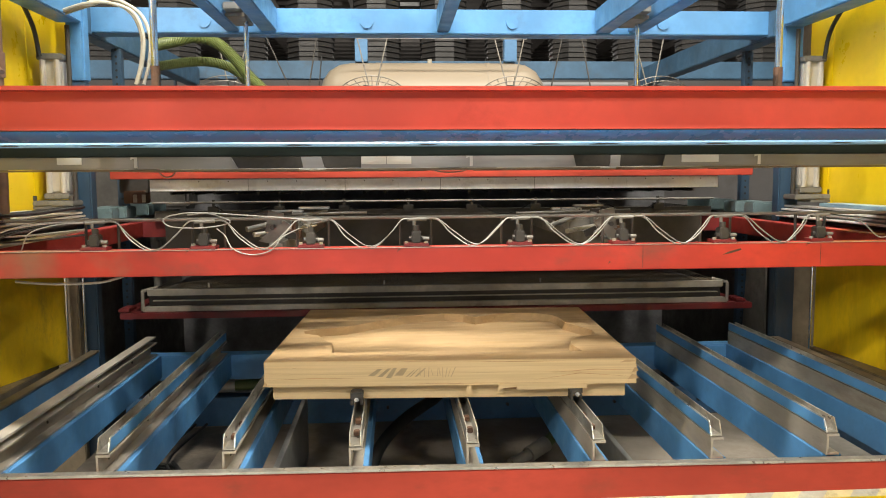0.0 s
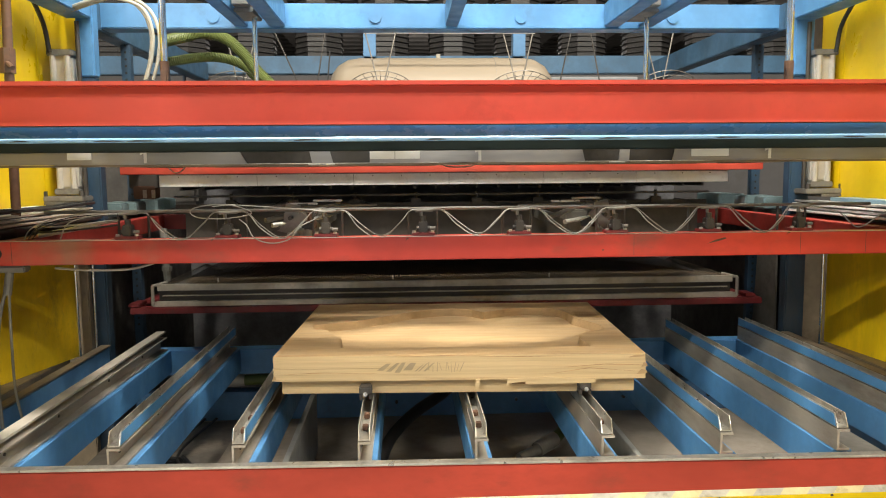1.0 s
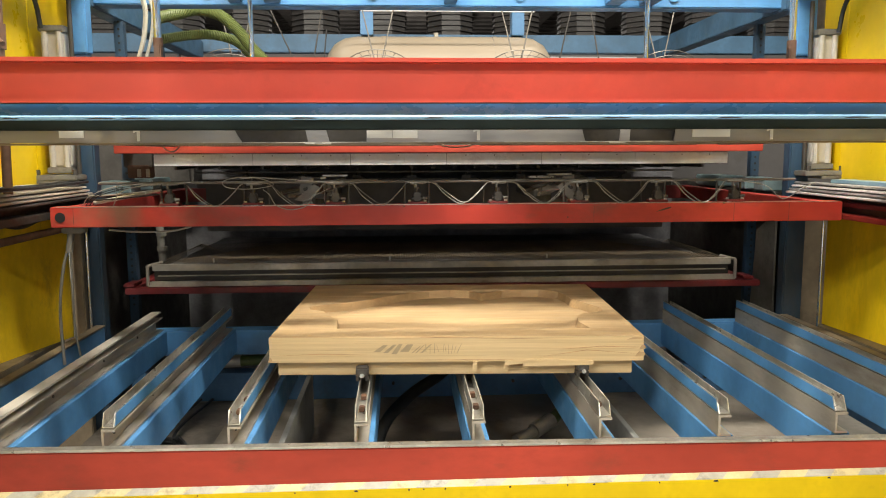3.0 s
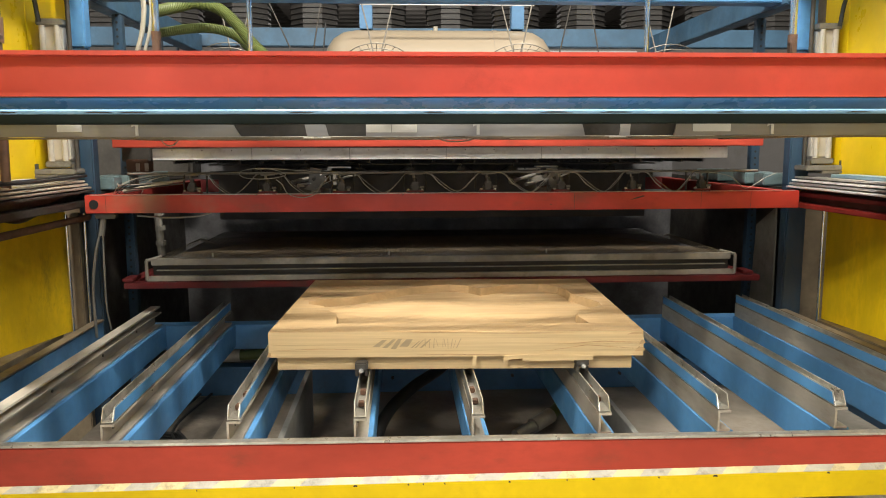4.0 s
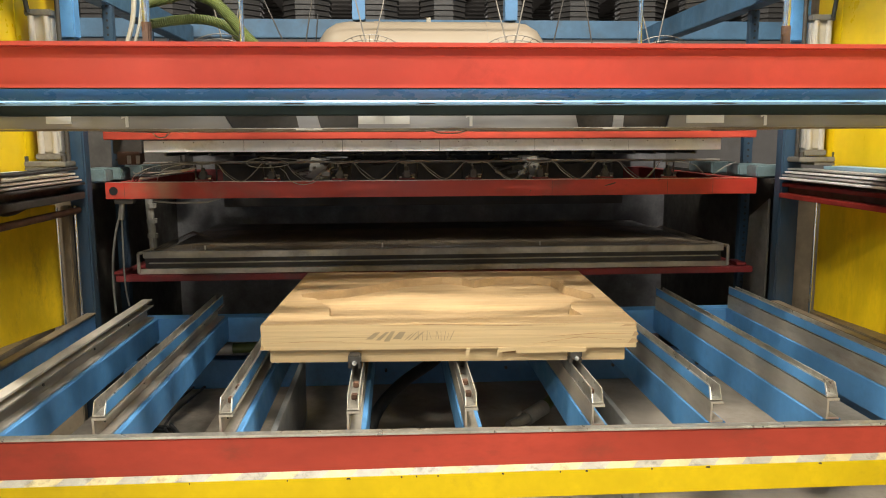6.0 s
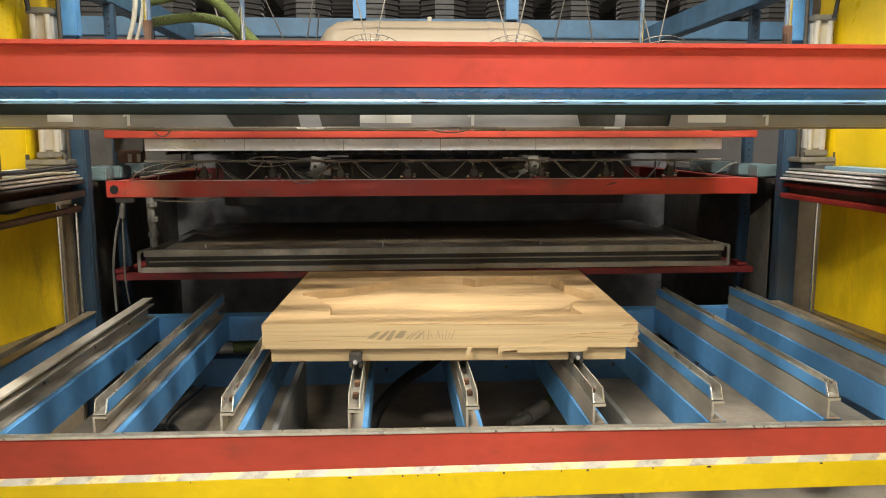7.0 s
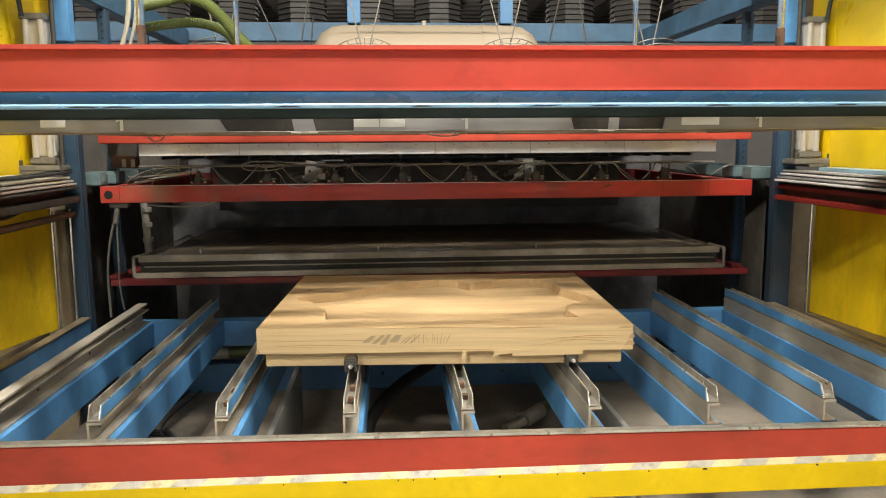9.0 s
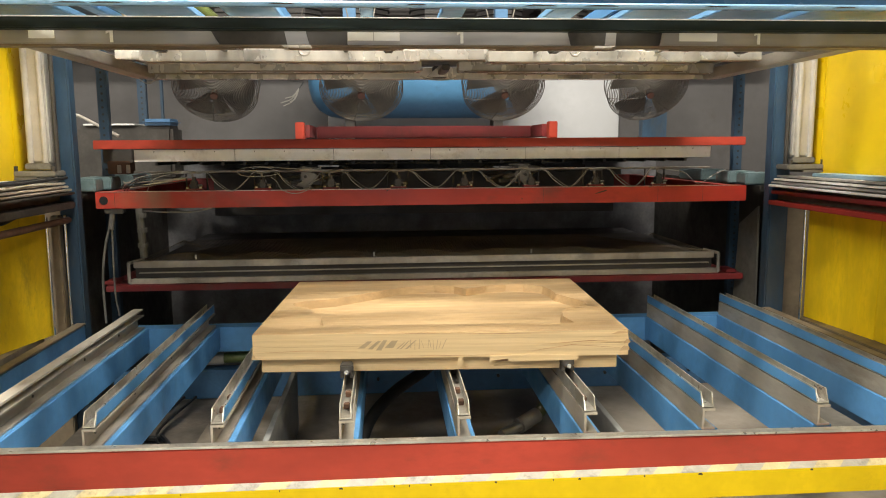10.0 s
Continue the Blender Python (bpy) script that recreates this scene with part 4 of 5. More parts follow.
# ---- fixed frame ----
def build_frame():
    f = thing("machine_frame", (0, 3.3, 0.0), "blue painted steel machine frame", "machine frame")
    for s in (-1, 1):
        # Column split in two: the lower piece carries platen shade besides grime.
        part("column", box((s * (1.472 if s > 0 else 1.457), 3.2, 0), (s * (1.56 if s > 0 else 1.527), 3.26, 1.98), 0.006), BLUE_DARK, f, "grimy blue column, darkened for shade")
        part("column_head", box((s * (1.472 if s > 0 else 1.457), 3.2, 1.983), (s * (1.56 if s > 0 else 1.527), 3.26, 3.0), 0.006), BLUE_FRAME, f, "cleaner, lit blue upper column")
        part("side_header", box((s * 1.46, -0.4, 2.215), (s * 1.56, 3.199, 2.335), 0.005), BLUE_FRAME, f)
        part("rear_header", box((s * 1.5, 3.35, 2.2), (s * 1.58, 5.195, 2.32), 0.005), BLUE_REAR, f)
        px = 1.546 if s > 0 else -1.539
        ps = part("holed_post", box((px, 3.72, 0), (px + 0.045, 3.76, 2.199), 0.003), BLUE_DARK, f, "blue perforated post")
        for k in range(44):
            z = 0.85 + 0.032 * k
            part("hole", cyl((px + 0.0225, 3.7194, z), (px + 0.0225, 3.7205, z), 0.006, 8), RUBBER, ps)
        part("shoe", box((s * 1.56, 3.1, 1.466), (s * 1.66, 3.3, 1.477), 0.002), GREY_STEEL, f)
        for y0, y1, paint in ((3.36, 3.46, TEAL), (3.54, 3.68, TEAL), (3.85, 4.15, TEAL)):
            part("bearing_block", box((s * 1.44, y0, 1.402), (s * 1.58, y1, 1.458), 0.006), paint, f, "pale bearing block")
        part("block_rail", box((s * 1.48, 3.3, 1.375), (s * 1.58, 4.24, 1.399), 0.003), DARK_STEEL, f)
    bb = part("cross_beam", box((-1.53, 3.4, 2.213), (1.54, 3.5, 2.322), 0.005), BLUE_FRAME, f, "light blue cross beam")
    for x in (-1.02, -0.318, 0.326, 1.01):
        part("boss", cyl((x, 3.4, 2.263), (x, 3.394, 2.263), 0.026, 24), BLUE_FRAME, bb, smooth=True)
    for x0, x1 in ((-0.93, -0.87), (-0.78, -0.71), (-0.01, 0.045), (0.7, 0.77), (0.85, 0.92)):
        part("top_strut", box((x0, 1.2, 2.222), (x1, 3.399, 2.325), 0.004), BLUE_FRAME, f)
    for x in (-0.83, 0.808):
        br = part("bracket", join(box((x - 0.038, 3.1, 2.224), (x + 0.038, 3.3, 2.24), 0.003), cyl((x + 0.015, 3.2, 2.24), (x + 0.015, 3.2, 2.36), 0.03, 16), box((x - 0.035, 3.05, 2.24), (x + 0.03, 3.12, 2.27), 0.004)),
                  GREY_STEEL, f, "grey cylinder bracket")
        part("cable", tube([(x - 0.22, 3.0, 2.33), (x - 0.08, 2.98, 2.325), (x, 3.02, 2.33), (x + 0.02, 3.1, 2.38)], 0.006, 6), CABLE if x > 0 else RUBBER, br, smooth=True)
    part("rear_beam", box((-2.4, 5.2, 2.25), (2.5, 5.28, 2.37), 0.005), BLUE_REAR, f)
    for x in (-0.41, 0.55):
        part("tank_hanger", box((x - 0.04, 4.9, 2.32), (x + 0.04, 4.98, 2.47), 0.004), BLUE_DULL, f)
    for x, x2 in ((-0.95, -0.75), (0.78, 0.68), (0.86, 0.95), (-0.62, -0.7)):
        part("stay", cyl((x, 4.35, 2.45), (x2, 4.35, 2.0), 0.004, 6), DARK_STEEL, f)
    tail = part("wire_tail", tube([(-0.6, 4.26, 2.25), (-0.615, 4.25, 2.1), (-0.63, 4.24, 1.96), (-0.66, 4.23, 1.9)], 0.004, 6), RUBBER, f, "dark cable with frayed ends", smooth=True)
    for dx, dz in ((-0.1, -0.075), (-0.085, -0.09), (-0.05, -0.07), (-0.075, -0.05)):
        part("wire_end", tube([(-0.66, 4.23, 1.905), (-0.66 + 0.4 * dx, 4.22, 1.9 + 0.7 * dz), (-0.66 + dx, 4.22, 1.9 + dz)], 0.0028, 6, 5), GREY_STEEL, tail, smooth=True)
    part("conduit", cyl((-0.43, 4.6, 2.416), (0.6, 4.6, 2.416), 0.008, 8), WHITE, f, "thin white conduit")
    part("leaning_sheet", prism([(3.4, 0.0), (3.71, 0.0), (3.6, 1.2), (3.42, 1.3)], "x", 1.535, 1.545), GREY_STEEL, f, "dull grey leaning sheet")
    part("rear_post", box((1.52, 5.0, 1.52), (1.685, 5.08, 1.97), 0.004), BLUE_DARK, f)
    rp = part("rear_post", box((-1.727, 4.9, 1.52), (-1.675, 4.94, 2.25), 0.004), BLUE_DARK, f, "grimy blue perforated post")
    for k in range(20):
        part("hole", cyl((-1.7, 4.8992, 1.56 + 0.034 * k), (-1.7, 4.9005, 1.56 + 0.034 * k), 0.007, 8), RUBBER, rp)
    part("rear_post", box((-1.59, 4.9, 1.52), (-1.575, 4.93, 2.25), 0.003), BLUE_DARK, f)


def build_side(s):
    """Guide rail, lift cylinder and guard panel of one side."""
    low = RED_DARK if s > 0 else DARK_STEEL
    g = thing("guide_rail", (s * 1.5, 2.5, 1.33), "guide rail of stacked bare steel bars", "guide rail")
    for i, (dx, z0, z1) in enumerate(((0.0, 1.404, 1.413), (0.012, 1.418, 1.426), (0.024, 1.431, 1.439), (0.036, 1.444, 1.452))):
        part("bar", box((s * (1.455 + dx), 0.6, z0), (s * (1.53 + dx), 3.19, z1), 0.002), (STAINLESS if i % 2 else ALU) if s > 0 else (STEEL_PALE if i > 1 else STEEL if i else DARK_STEEL), g)
    part("web", box((s * 1.515, 0.6, 1.375), (s * 1.56, 3.185, 1.45)), DARK_STEEL, g)
    if s > 0:
        part("red_bar", box((1.47, 0.6, 1.372), (1.635, 3.19, 1.389), 0.003), low, g, "dark red upper bar")
        part("lower_web", box((1.5, 0.6, 1.346), (1.56, 3.185, 1.3715)), DARK_STEEL, g)
        # Colour set between this bar's shaded and lit look.
        part("red_bar", box((1.46, 0.6, 1.325), (1.635, 3.19, 1.3455), 0.003), RED_MID, g, "red lower bar, darkened for shade")
    else:
        part("lower_bar", box((-1.46, 0.6, 1.348), (-1.635, 3.19, 1.375), 0.003), low, g, "dark lower bar")
    part("tray", box((s * 1.54, 0.6, 1.4525), (s * 1.635, 3.0, 1.467), 0.002), LIGHT_BLUE if s > 0 else ALU, g, "pale blue cable tray" if s > 0 else "pale metal cable tray")
    if s < 0:
        for j, (dx, r) in enumerate(((0.0, 0.006), (0.022, 0.005), (0.045, 0.007))):
            part("loose_cable", tube([(-1.475 - dx, 1.5, 1.46 + r), (-1.48 - dx, 2.1, 1.459 + r), (-1.465 - dx, 2.5, 1.462 + r), (-1.485 - dx, 2.85, 1.459 + r), (-1.47 - dx, 3.15, 1.466 + r)], r, 8), RUBBER if j != 1 else GREY_STEEL, g, "dark cable lying on the rail", smooth=True)
    c = thing("lift_cylinder", (s * 1.6, 3.2, 1.48), "off-white pneumatic lift cylinder standing on a grey plate", "air cylinder")
    xc = 1.583 if s > 0 else -1.572
    bm = box((xc - 0.045, 3.15, 1.53), (xc + 0.045, 3.24, 2.06), 0.008)
    for dx in (-0.028, 0.028):
        cyl((xc + dx, 3.15, 1.53), (xc + dx, 3.15, 2.06), 0.012, 12, bm=bm)
    part("barrel", bm, CYL_WHITE, c)
    part("cap", box((xc - 0.05, 3.14, 2.06), (xc + 0.05, 3.25, 2.085), 0.004), GREY_STEEL, c)
    part("base", box((xc - 0.05, 3.14, 1.505), (xc + 0.05, 3.25, 1.53), 0.004), GREY_STEEL, c)
    part("plate", box((xc - 0.09, 3.1, 1.478), (xc + 0.08, 3.27, 1.5), 0.004), GREY_STEEL, c)
    for dx in (-0.075, 0.07):
        part("nut", cyl((xc + dx, 3.115, 1.5), (xc + dx, 3.115, 1.52), 0.01, 6), DARK_STEEL, c)
    part("side_rod", cyl((xc - s * 0.065, 3.17, 1.5), (xc - s * 0.065, 3.17, 2.2), 0.009, 10), DARK_STEEL, c, smooth=True)
    part("hose", tube([(xc + s * 0.03, 3.13, 2.07), (xc + s * 0.035, 3.1, 2.18), (xc + s * 0.02, 2.95, 2.28), (xc - s * 0.03, 2.7, 2.36), (xc - s * 0.08, 2.45, 2.4)], 0.009, 8), RUBBER, c, "black air hose", smooth=True)
    rx = 1.575 if s > 0 else 1.535
    part("lower_rod", cyl((s * rx, 3.09, 0.8), (s * rx, 3.09, 1.32), 0.006, 10), CHROME, c, smooth=True)
    if s < 0:
        part("lower_rod", cyl((-1.5, 3.17, 0.8), (-1.497, 3.17, 1.32), 0.006, 10), CHROME, c, smooth=True)
        part("post", box((-1.548, 3.15, 0.0), (-1.512, 3.185, 1.32), 0.004), TAN_STEEL, c, "scuffed brown post")
    gp = thing("guard_panel", (s * 1.68, 2.2, 0.84), "yellow sheet steel side guard with stains and painted shadow blotches", "guard panel")
    part("sheet", box((s * 1.647, 0.3, 1.33), (s * 1.667, 3.12, 2.5), 0.003), YELLOW, gp)
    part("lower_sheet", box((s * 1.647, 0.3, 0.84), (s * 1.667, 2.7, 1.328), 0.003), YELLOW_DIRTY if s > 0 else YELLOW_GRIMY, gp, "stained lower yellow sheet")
    if s < 0:
        part("rear_sheet", box((-1.647, 3.121, 1.48), (-1.667, 3.5, 2.5), 0.003), YELLOW, gp)
    else:
        part("rear_sheet", box((1.647, 3.121, 1.48), (1.667, 3.3, 2.5), 0.003), YELLOW, gp)
        part("edge_post", box((1.65, 3.302, 1.48), (1.664, 3.43, 2.5), 0.003), TAN_STEEL, gp, "brown edge post")
    part("infill", box((s * 1.557, 3.3, 0.0), (s * 1.8, 3.32, 1.38), 0.002), TAN_STEEL, gp, "brown steel infill strip")
    e = s * (1.61 if s > 0 else 1.55)
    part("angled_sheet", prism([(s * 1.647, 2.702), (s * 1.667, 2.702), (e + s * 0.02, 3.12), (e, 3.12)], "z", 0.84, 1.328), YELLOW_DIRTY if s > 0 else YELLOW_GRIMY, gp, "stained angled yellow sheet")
    part("foot_rail", box((s * 1.58, 0.3, 0.80), (s * 1.66, 3.1, 0.839), 0.003), TAN_STEEL, gp, "scuffed brown foot rail")
    return gp


# ---- oven ----
def build_oven():
    u = thing("upper_heater", (0, 3.6, 1.52), "red framed upper heater bank with aluminium skirt", "heater")
    part("front_bar", box((-1.49, 3.5, 1.583), (1.5, 3.55, 1.6225), 0.003), RED_WORN, u, "bright red front bar")
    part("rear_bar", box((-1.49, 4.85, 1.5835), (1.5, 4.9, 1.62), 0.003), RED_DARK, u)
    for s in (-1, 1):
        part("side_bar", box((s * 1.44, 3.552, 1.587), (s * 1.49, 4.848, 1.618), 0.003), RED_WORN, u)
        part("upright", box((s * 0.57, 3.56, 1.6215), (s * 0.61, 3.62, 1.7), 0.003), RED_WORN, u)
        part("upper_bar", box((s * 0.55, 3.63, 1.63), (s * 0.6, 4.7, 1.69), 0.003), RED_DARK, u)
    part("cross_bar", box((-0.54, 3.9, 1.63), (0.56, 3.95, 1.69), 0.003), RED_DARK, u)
    xs = [-1.326 + 2.67 * i / 6 for i in range(7)]
    for a, b in zip(xs, xs[1:]):
        sk = part("skirt_panel", box((a + 0.001, 3.53, 1.527), (b - 0.001, 3.536, 1.579), 0.001), ALU, u, "stained aluminium skirt panel")
        for k in (0.2, 0.5, 0.8):
            part("rivet", cyl((a + (b - a) * k, 3.53, 1.57), (a + (b - a) * k, 3.528, 1.57), 0.0025, 8), DARK_STEEL, sk)
    part("hood", box((-1.33, 3.54, 1.525), (1.345, 4.945, 1.582)), BLACK_BOX, u, "sooty black heater box")
    for i in range(26):
        x = -1.25 + 0.1 * i
        part("element", cyl((x, 3.6, 1.515), (x, 4.8, 1.515), 0.008, 8), DARK_STEEL, u)
    b = thing("lower_heater", (0, 3.6, 0.94), "steel lower heater tray covered with wire mesh", "heater")
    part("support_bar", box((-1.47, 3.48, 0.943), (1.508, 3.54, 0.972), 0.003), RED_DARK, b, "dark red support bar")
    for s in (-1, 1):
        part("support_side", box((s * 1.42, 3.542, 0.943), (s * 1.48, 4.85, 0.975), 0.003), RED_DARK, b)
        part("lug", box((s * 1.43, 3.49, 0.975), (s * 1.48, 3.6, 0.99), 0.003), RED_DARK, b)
    part("tray", box((-1.372, 3.5, 0.9735), (1.392, 3.506, 0.998), 0.001), STEEL, b, "bare steel tray front")
    part("tray_top", box((-1.35, 3.503, 1.047), (1.37, 3.53, 1.077), 0.002), STEEL, b, "stained steel upper flange")
    part("recess", box((-1.35, 3.531, 0.998), (1.37, 3.537, 1.046)), BROWN_PLATE, b, "brown recessed wall")
    part("inner_rail", box((-1.33, 3.512, 1.02), (1.35, 3.53, 1.0245), 0.001), STEEL, b)
    part("shelf", box((-1.36, 3.507, 0.99), (1.38, 3.53, 0.9965), 0.001), STEEL, b)
    for s, x in ((-1, -1.37), (1, 1.39)):
        part("end_loop", join(cyl((x, 3.5, 0.98), (x, 3.5, 1.07), 0.008, 8), cyl((x, 3.5, 1.07), (x - s * 0.05, 3.56, 1.08), 0.008, 8)), STEEL, b)
    part("bed", box((-1.33, 3.54, 1.0), (1.35, 4.85, 1.05)), BLACK_BOX, b, "sooty black heater bed")
    bm = bmesh.new()
    for k in range(2):
        for i in range(115):
            x = -1.33 + i * 0.0236
            p0, p1 = Vector((x, 3.53, 1.077)), Vector((x + (0.45 if k else -0.45), 4.3, 1.077))
            for p in (p0, p1):
                p.x = max(-1.33, min(1.35, p.x))
            cyl(p0, p1, 0.0012, 4, bm=bm)
    tagged(part("wire_mesh", bm, TAN_STEEL, b, "fine steel wire mesh"), kind="stuff")
    bm = bmesh.new()
    rnd = random.Random(17)
    lift = [0.016 + 0.009 * math.sin(0.21 * i) + 0.004 * rnd.random() for i in range(203)]
    for i in range(200):
        x = -1.22 + 0.0122 * i
        cyl((x, 3.515, 1.078), (x + 0.0122 * 2, 3.545, 1.078 + lift[i + 2]), 0.0011, 4, bm=bm)
        cyl((x + 0.0122 * 2, 3.517, 1.078), (x, 3.547, 1.078 + lift[i]), 0.0011, 4, bm=bm)
        cyl((x, 3.546, 1.078 + lift[i]), (x + 0.0122, 3.546, 1.078 + lift[i + 1]), 0.0012, 4, bm=bm)
    tagged(part("mesh_edge", bm, TAN_STEEL, b, "bent-up front edge of the wire mesh"), kind="stuff")
    for x in (-1.08, -0.265, 0.48):
        part("mesh_tie", box((x, 3.525, 1.07), (x + 0.008, 3.53, 1.1), 0.001), STEEL_EDGE, b)
    h = thing("oven_back", (0, 4.95, 0.0), "dark soot-coloured oven back panel", "oven panel")
    part("panel", box((-1.6, 4.95, 0.0), (1.6, 4.98, 1.57)), BLACK_BOX, h)
    part("curtain", box((-1.42, 4.905, 1.3), (1.4, 4.925, 1.38)), GREY_STEEL, h)
    for q in (-1, 1):
        part("side_panel", box((q * 1.6, 3.4, 0.0), (q * 1.615, 4.948, 1.4)), DARK_STEEL, h, "dark oven side panel")
    jb = thing("junction_box", (-1.41, 3.62, 1.47), "small brown junction box with two pale tags beside the heater", "junction box")
    part("body", box((-1.47, 3.6, 1.47), (-1.37, 3.68, 1.53), 0.004), COPPER, jb)
    for x in (-1.425, -1.385):
        part("tag", box((x, 3.595, 1.475), (x + 0.018, 3.599, 1.512), 0.001), CREAM, jb, "pale tag")
    part("bracket", box((-1.49, 3.61, 1.52), (-1.36, 3.64, 1.5845), 0.003), DARK_STEEL, jb)
    st = thing("spring_post", (-1.33, 3.5, 1.08), "pale notched post between the heaters", "post")
    part("rod", cyl((-1.33, 3.6, 1.08), (-1.34, 3.6, 1.33), 0.018, 10), GREY_STEEL, st)
    for z in (1.13, 1.2, 1.27):
        part("collar", cyl((-1.33, 3.6, z), (-1.33, 3.6, z + 0.02), 0.024, 10), GREY_STEEL, st)


# ---- fans and tank ----
def build_fan():
    f = thing("fan", (0, 4.3, 1.915), "round wire-caged fan hanging tilted behind the press", "fan", group="fans over the oven")
    turn = Matrix.Translation((0, 4.3, 1.935)) @ pose(0, 0, 0, 42) @ Matrix.Scale(0.93, 4)

    def fin(bm):
        bmesh.ops.transform(bm, matrix=turn, verts=bm.verts)
        return bm

    for i in range(24):
        r = 0.035 + i * 0.0091
        part("cage_ring", fin(ring((0, -0.05 - 0.07 * (1 - (r / 0.245) ** 2), 0), r, 0.0023, n=36, m=4)), FAN_WIRE, f)
    for y in (-0.05, 0.0, 0.05):
        part("rim", fin(ring((0, y, 0), 0.245, 0.003, n=48, m=6)), FAN_WIRE, f)
    for k in range(6):
        a = math.pi * k / 3 + 0.3
        u = Vector((math.cos(a), 0, math.sin(a)))
        part("spoke", fin(tube([u * r + Vector((0, -0.05 - 0.07 * (1 - (r / 0.245) ** 2), 0)) for r in (0.03, 0.1, 0.17, 0.245)], 0.0025, 6, 4)), FAN_WIRE, f)
    for k in range(28):
        a = math.pi * k / 14
        u = Vector((math.cos(a), 0, math.sin(a)))
        part("rear_wire", fin(tube([u * 0.07 + Vector((0, 0.09, 0)), u * 0.17 + Vector((0, 0.08, 0)), u * 0.245 + Vector((0, 0.05, 0))], 0.0018, 4, 3)), FAN_WIRE, f)
    part("hub", fin(cyl((0, -0.12, 0), (0, -0.08, 0), 0.022, 20)), ORANGE, f, "faded orange hub", smooth=True)
    part("motor", fin(cyl((0, -0.01, 0), (0, 0.15, 0), 0.06, 20)), FAN_BLADE, f, smooth=True)
    for k in range(4):
        a0 = math.pi * k / 2 + 0.5
        bm = bmesh.new()
        va, vb = [], []
        for j in range(6):
            a = a0 + 0.26 * j
            tw = 0.07 * (j / 5 - 0.5)
            va.append(bm.verts.new((0.04 * math.cos(a), -0.03 + tw * 0.4, 0.04 * math.sin(a))))
            vb.append(bm.verts.new((0.22 * math.cos(a), -0.03 + tw, 0.22 * math.sin(a))))
        for j in range(5):
            bm.faces.new((va[j], va[j + 1], vb[j + 1], vb[j]))
        bmesh.ops.solidify(bm, geom=bm.faces[:], thickness=0.003)
        part("blade", fin(bm), FAN_BLADE, f, "dusty grey fan blade")
    for dx in (-0.12, 0.12):
        part("hanger", cyl((dx * 0.15, 4.36, 2.09), (dx, 4.42, 2.52), 0.004, 8), FAN_WIRE, f, "thin dusty hanger rod")
    return f


def build_fans():
    f = build_fan()
    f.location = (-1.112, 4.3, 1.915)
    for x in (-0.325, 0.465, 1.288):
        copy_thing(f, pose(x, 4.3, 1.915))


def build_tank():
    t = thing("air_tank", (0.04, 4.98, 1.77), "blue air tank with a dusty cream top", "tank")
    bm = bmesh.new()
    prof = [(-0.73, 0.0), (-0.725, 0.1), (-0.705, 0.17), (-0.665, 0.225), (-0.6, 0.262), (-0.52, 0.274), (0.52, 0.274), (0.6, 0.262), (0.665, 0.225), (0.705, 0.17), (0.725, 0.1), (0.73, 0.0)]
    n = 40
    rows = [[bm.verts.new((0.05 + x, 4.98 + r * math.cos(2 * math.pi * k / n), 2.045 + r * math.sin(2 * math.pi * k / n))) for k in range(n)] if r else [bm.verts.new((0.05 + x, 4.98, 2.045))] for x, r in prof]
    for a, b in zip(rows, rows[1:]):
        for k in range(n):
            q = [a[k % len(a)], a[(k + 1) % len(a)], b[(k + 1) % len(b)], b[k % len(b)]]
            bm.faces.new(list(dict.fromkeys(q)))
    bmesh.ops.recalc_face_normals(bm, faces=bm.faces[:])
    part("shell", bm, TANK, t, smooth=True)
    for x in (-0.3, 0.4):
        part("band", cyl((x - 0.015, 4.98, 2.045), (x + 0.015, 4.98, 2.045), 0.277, 40), TANK, t, smooth=True)
    part("plug", cyl((0.03, 4.97, 2.31), (0.03, 4.97, 2.345), 0.015, 10), CREAM, t)
    for x in (-0.45, 0.5):
        part("saddle", box((x, 4.9, 1.6), (x + 0.06, 5.06, 1.79), 0.004), DARK_STEEL, t)


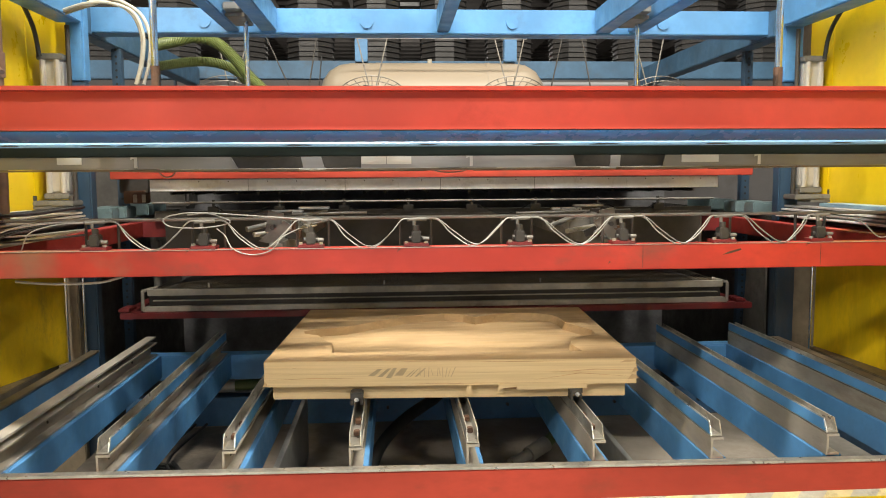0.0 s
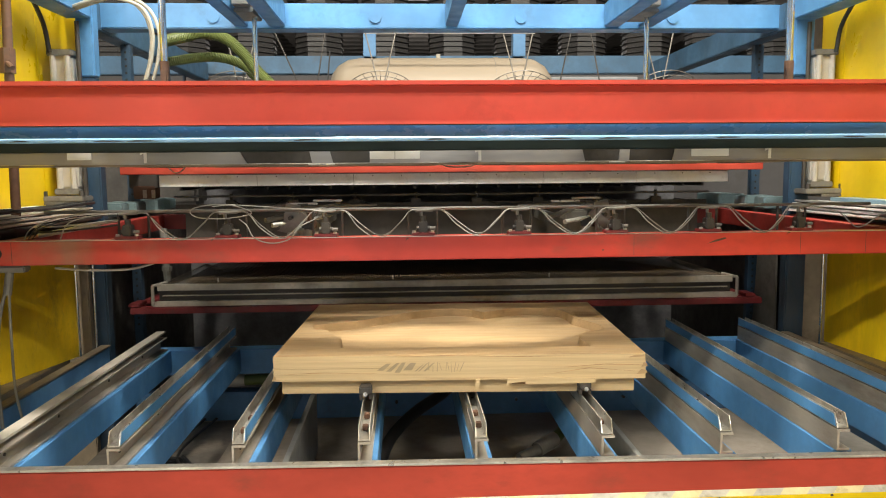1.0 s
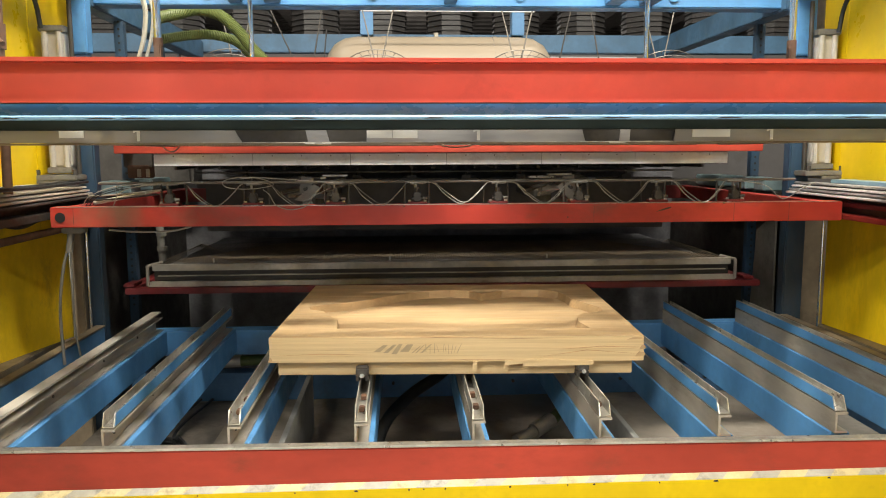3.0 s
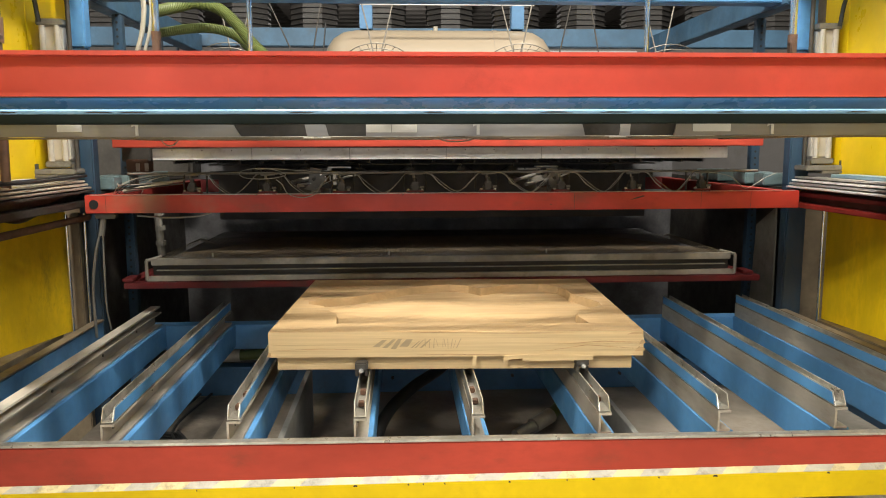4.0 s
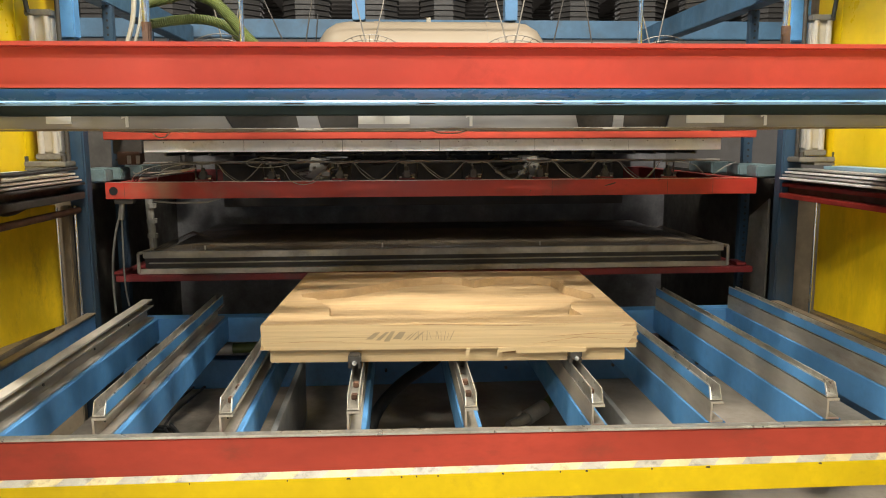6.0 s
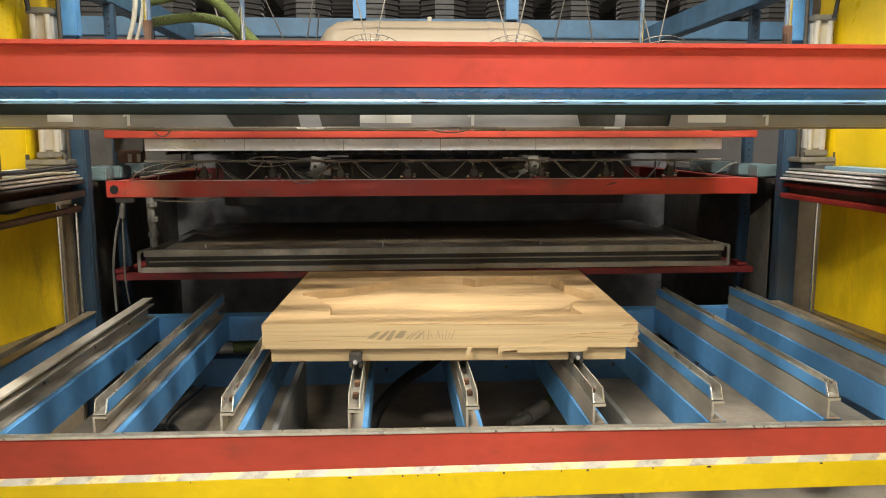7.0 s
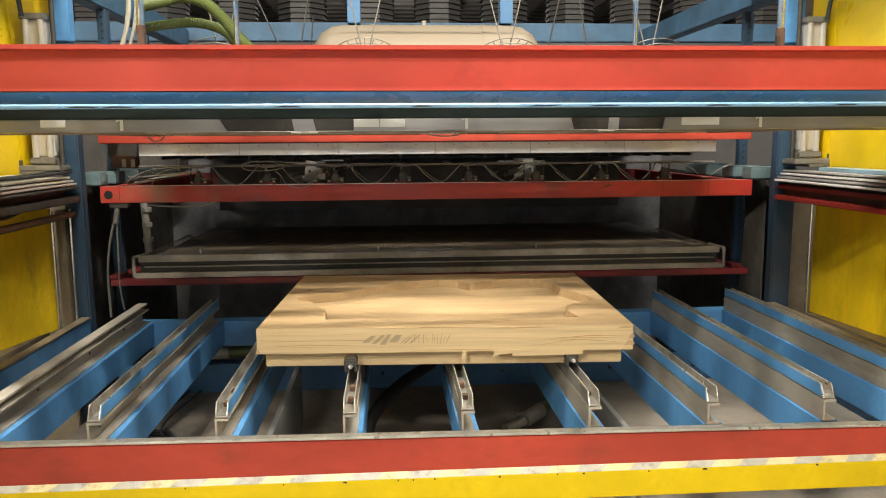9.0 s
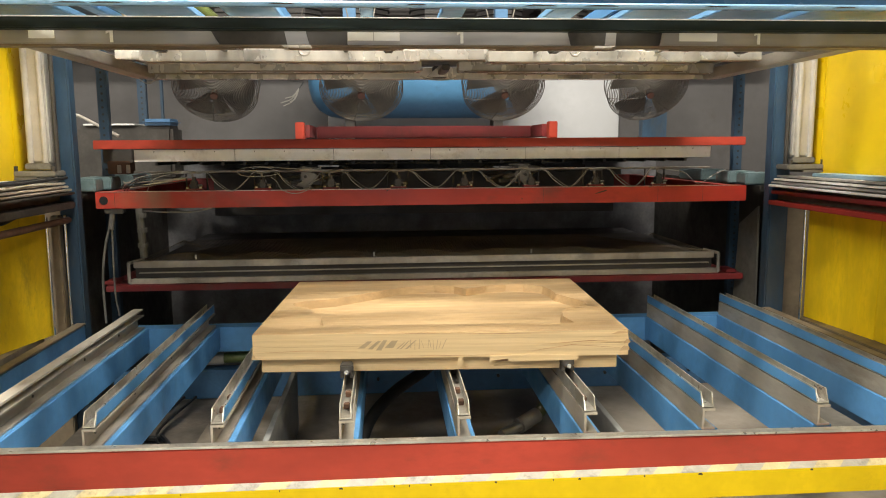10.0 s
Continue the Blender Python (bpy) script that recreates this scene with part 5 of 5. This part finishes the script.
def build_hoses_above():
    g = [(-1.5, 4.2, 2.29), (-1.36, 4.15, 2.31), (-1.25, 4.15, 2.33), (-1.14, 4.15, 2.3), (-1.05, 4.15, 2.22), (-0.98, 4.15, 2.13), (-0.9, 4.15, 2.05), (-0.85, 4.2, 1.98)]
    solo("green_hose", tube(g, 0.028, 12, 30, 0.13), GREEN_HOSE, "ribbed green suction hose", "hose", group="green hoses", smooth=True)
    g = [(-1.5, 4.3, 2.2), (-1.33, 4.28, 2.22), (-1.2, 4.28, 2.22), (-1.08, 4.28, 2.18), (-1.0, 4.28, 2.09), (-0.95, 4.3, 2.0)]
    solo("green_hose", tube(g, 0.024, 12, 30, 0.13), GREEN_HOSE, "ribbed green suction hose", "hose", group="green hoses", smooth=True)
    for dx, dy in ((0, 0), (0.02, 0.015), (-0.012, 0.02)):
        p = [(-1.5 + dx, 3.05 + dy, 2.22), (-1.37 + dx, 3.0 + dy, 2.245), (-1.28 + dx, 3.0 + dy, 2.25 + dy), (-1.19 + dx, 3.0 + dy, 2.215), (-1.155 + dx, 3.0 + dy, 2.13), (-1.162 + dx, 3.0 + dy, 2.03), (-1.185 + dx, 3.0 + dy, 1.948)]
        solo("cream_hose", tube(p, 0.0068, 8), CREAM, "cream air hose looped over the frame", "hose", group="cream hoses", smooth=True)
    p = thing("riser_pipe", (-1.47, 2.6, 1.4), "rusty brown riser pipe with a union", "pipe")
    part("pipe", cyl((-1.505, 2.6, 1.45), (-1.485, 2.6, 2.6), 0.015, 14), COPPER, p, smooth=True)
    part("union", join(cyl((-1.5, 2.6, 1.92), (-1.498, 2.6, 2.0), 0.025, 8), cyl((-1.49, 2.58, 1.95), (-1.46, 2.55, 1.93), 0.008, 8)), COPPER, p, "threaded union")
    c = thing("slant_pipe", (-1.7, 3.95, 1.7), "pale slanted pipe behind the column", "pipe")
    part("pipe", cyl((-1.9, 3.95, 1.79), (-1.714, 3.95, 1.75), 0.008, 10), CYL_WHITE, c, smooth=True)
    part("pipe_lower", cyl((-1.714, 3.95, 1.75), (-1.53, 3.95, 1.649), 0.008, 10), CYL_WHITE, c, smooth=True)
    b = thing("storage_box", (-1.7, 4.7, 1.5), "dark box with a blue lid behind the oven", "box")
    part("body", box((-2.0, 4.62, 1.4), (-1.45, 4.85, 1.72), 0.02), DARK_STEEL, b)
    part("lid", box((-1.62, 4.6, 1.722), (-1.44, 4.8, 1.76), 0.018), BLUE_DULL, b, "blue plastic lid")
    part("rim", box((-1.95, 4.6, 1.722), (-1.66, 4.8, 1.732), 0.003), WHITE, b)
    a = thing("drag_arm", (-1.5, 2.9, 1.28), "dark steel drag arm beside the guide rail", "arm")
    part("bar", cyl((-1.5, 1.6, 1.296), (-1.49, 3.185, 1.3), 0.014, 12), COPPER, a, smooth=True)
    part("cable", tube([(-1.55, 2.5, 1.37), (-1.53, 2.7, 1.33), (-1.55, 2.9, 1.34), (-1.5, 3.1, 1.37)], 0.007, 8), RUBBER, a, smooth=True)


build_hall()
build_ducts()
build_table()
build_mould()
build_hoses_below()
build_deck_clutter()
build_front_guard()
CLAMP_FRAME = build_clamp_frame()
PLATEN = build_platen()
build_frame()
build_side(-1)
build_side(1)
build_oven()
build_fans()
build_tank()
build_hoses_above()


def motions():
    travel = ((0, 2.10), (0.25, 2.115), (0.5, 2.16), (1, 2.27), (1.5, 2.36), (2, 2.46), (2.5, 2.6), (3.25, 2.815), (4, 3.045), (4.5, 3.21), (4.8, 3.3), (5.0, 3.335), (5.25, 3.35), (6, 3.35), (10, 3.35))
    walk(CLAMP_FRAME, [(t, pose(0, y, 1.33 - 0.0101 * (3.35 - y))) for t, y in travel])
    walk(PLATEN, [(t, pose(0, 2.6, 1.61 + h)) for t, h in ((0, 0), (9.3, 0), (9.4, 0.003), (9.5, 0.018), (9.6, 0.05), (9.7, 0.097), (9.8, 0.151), (9.9, 0.205), (10, 0.254))])


motions()
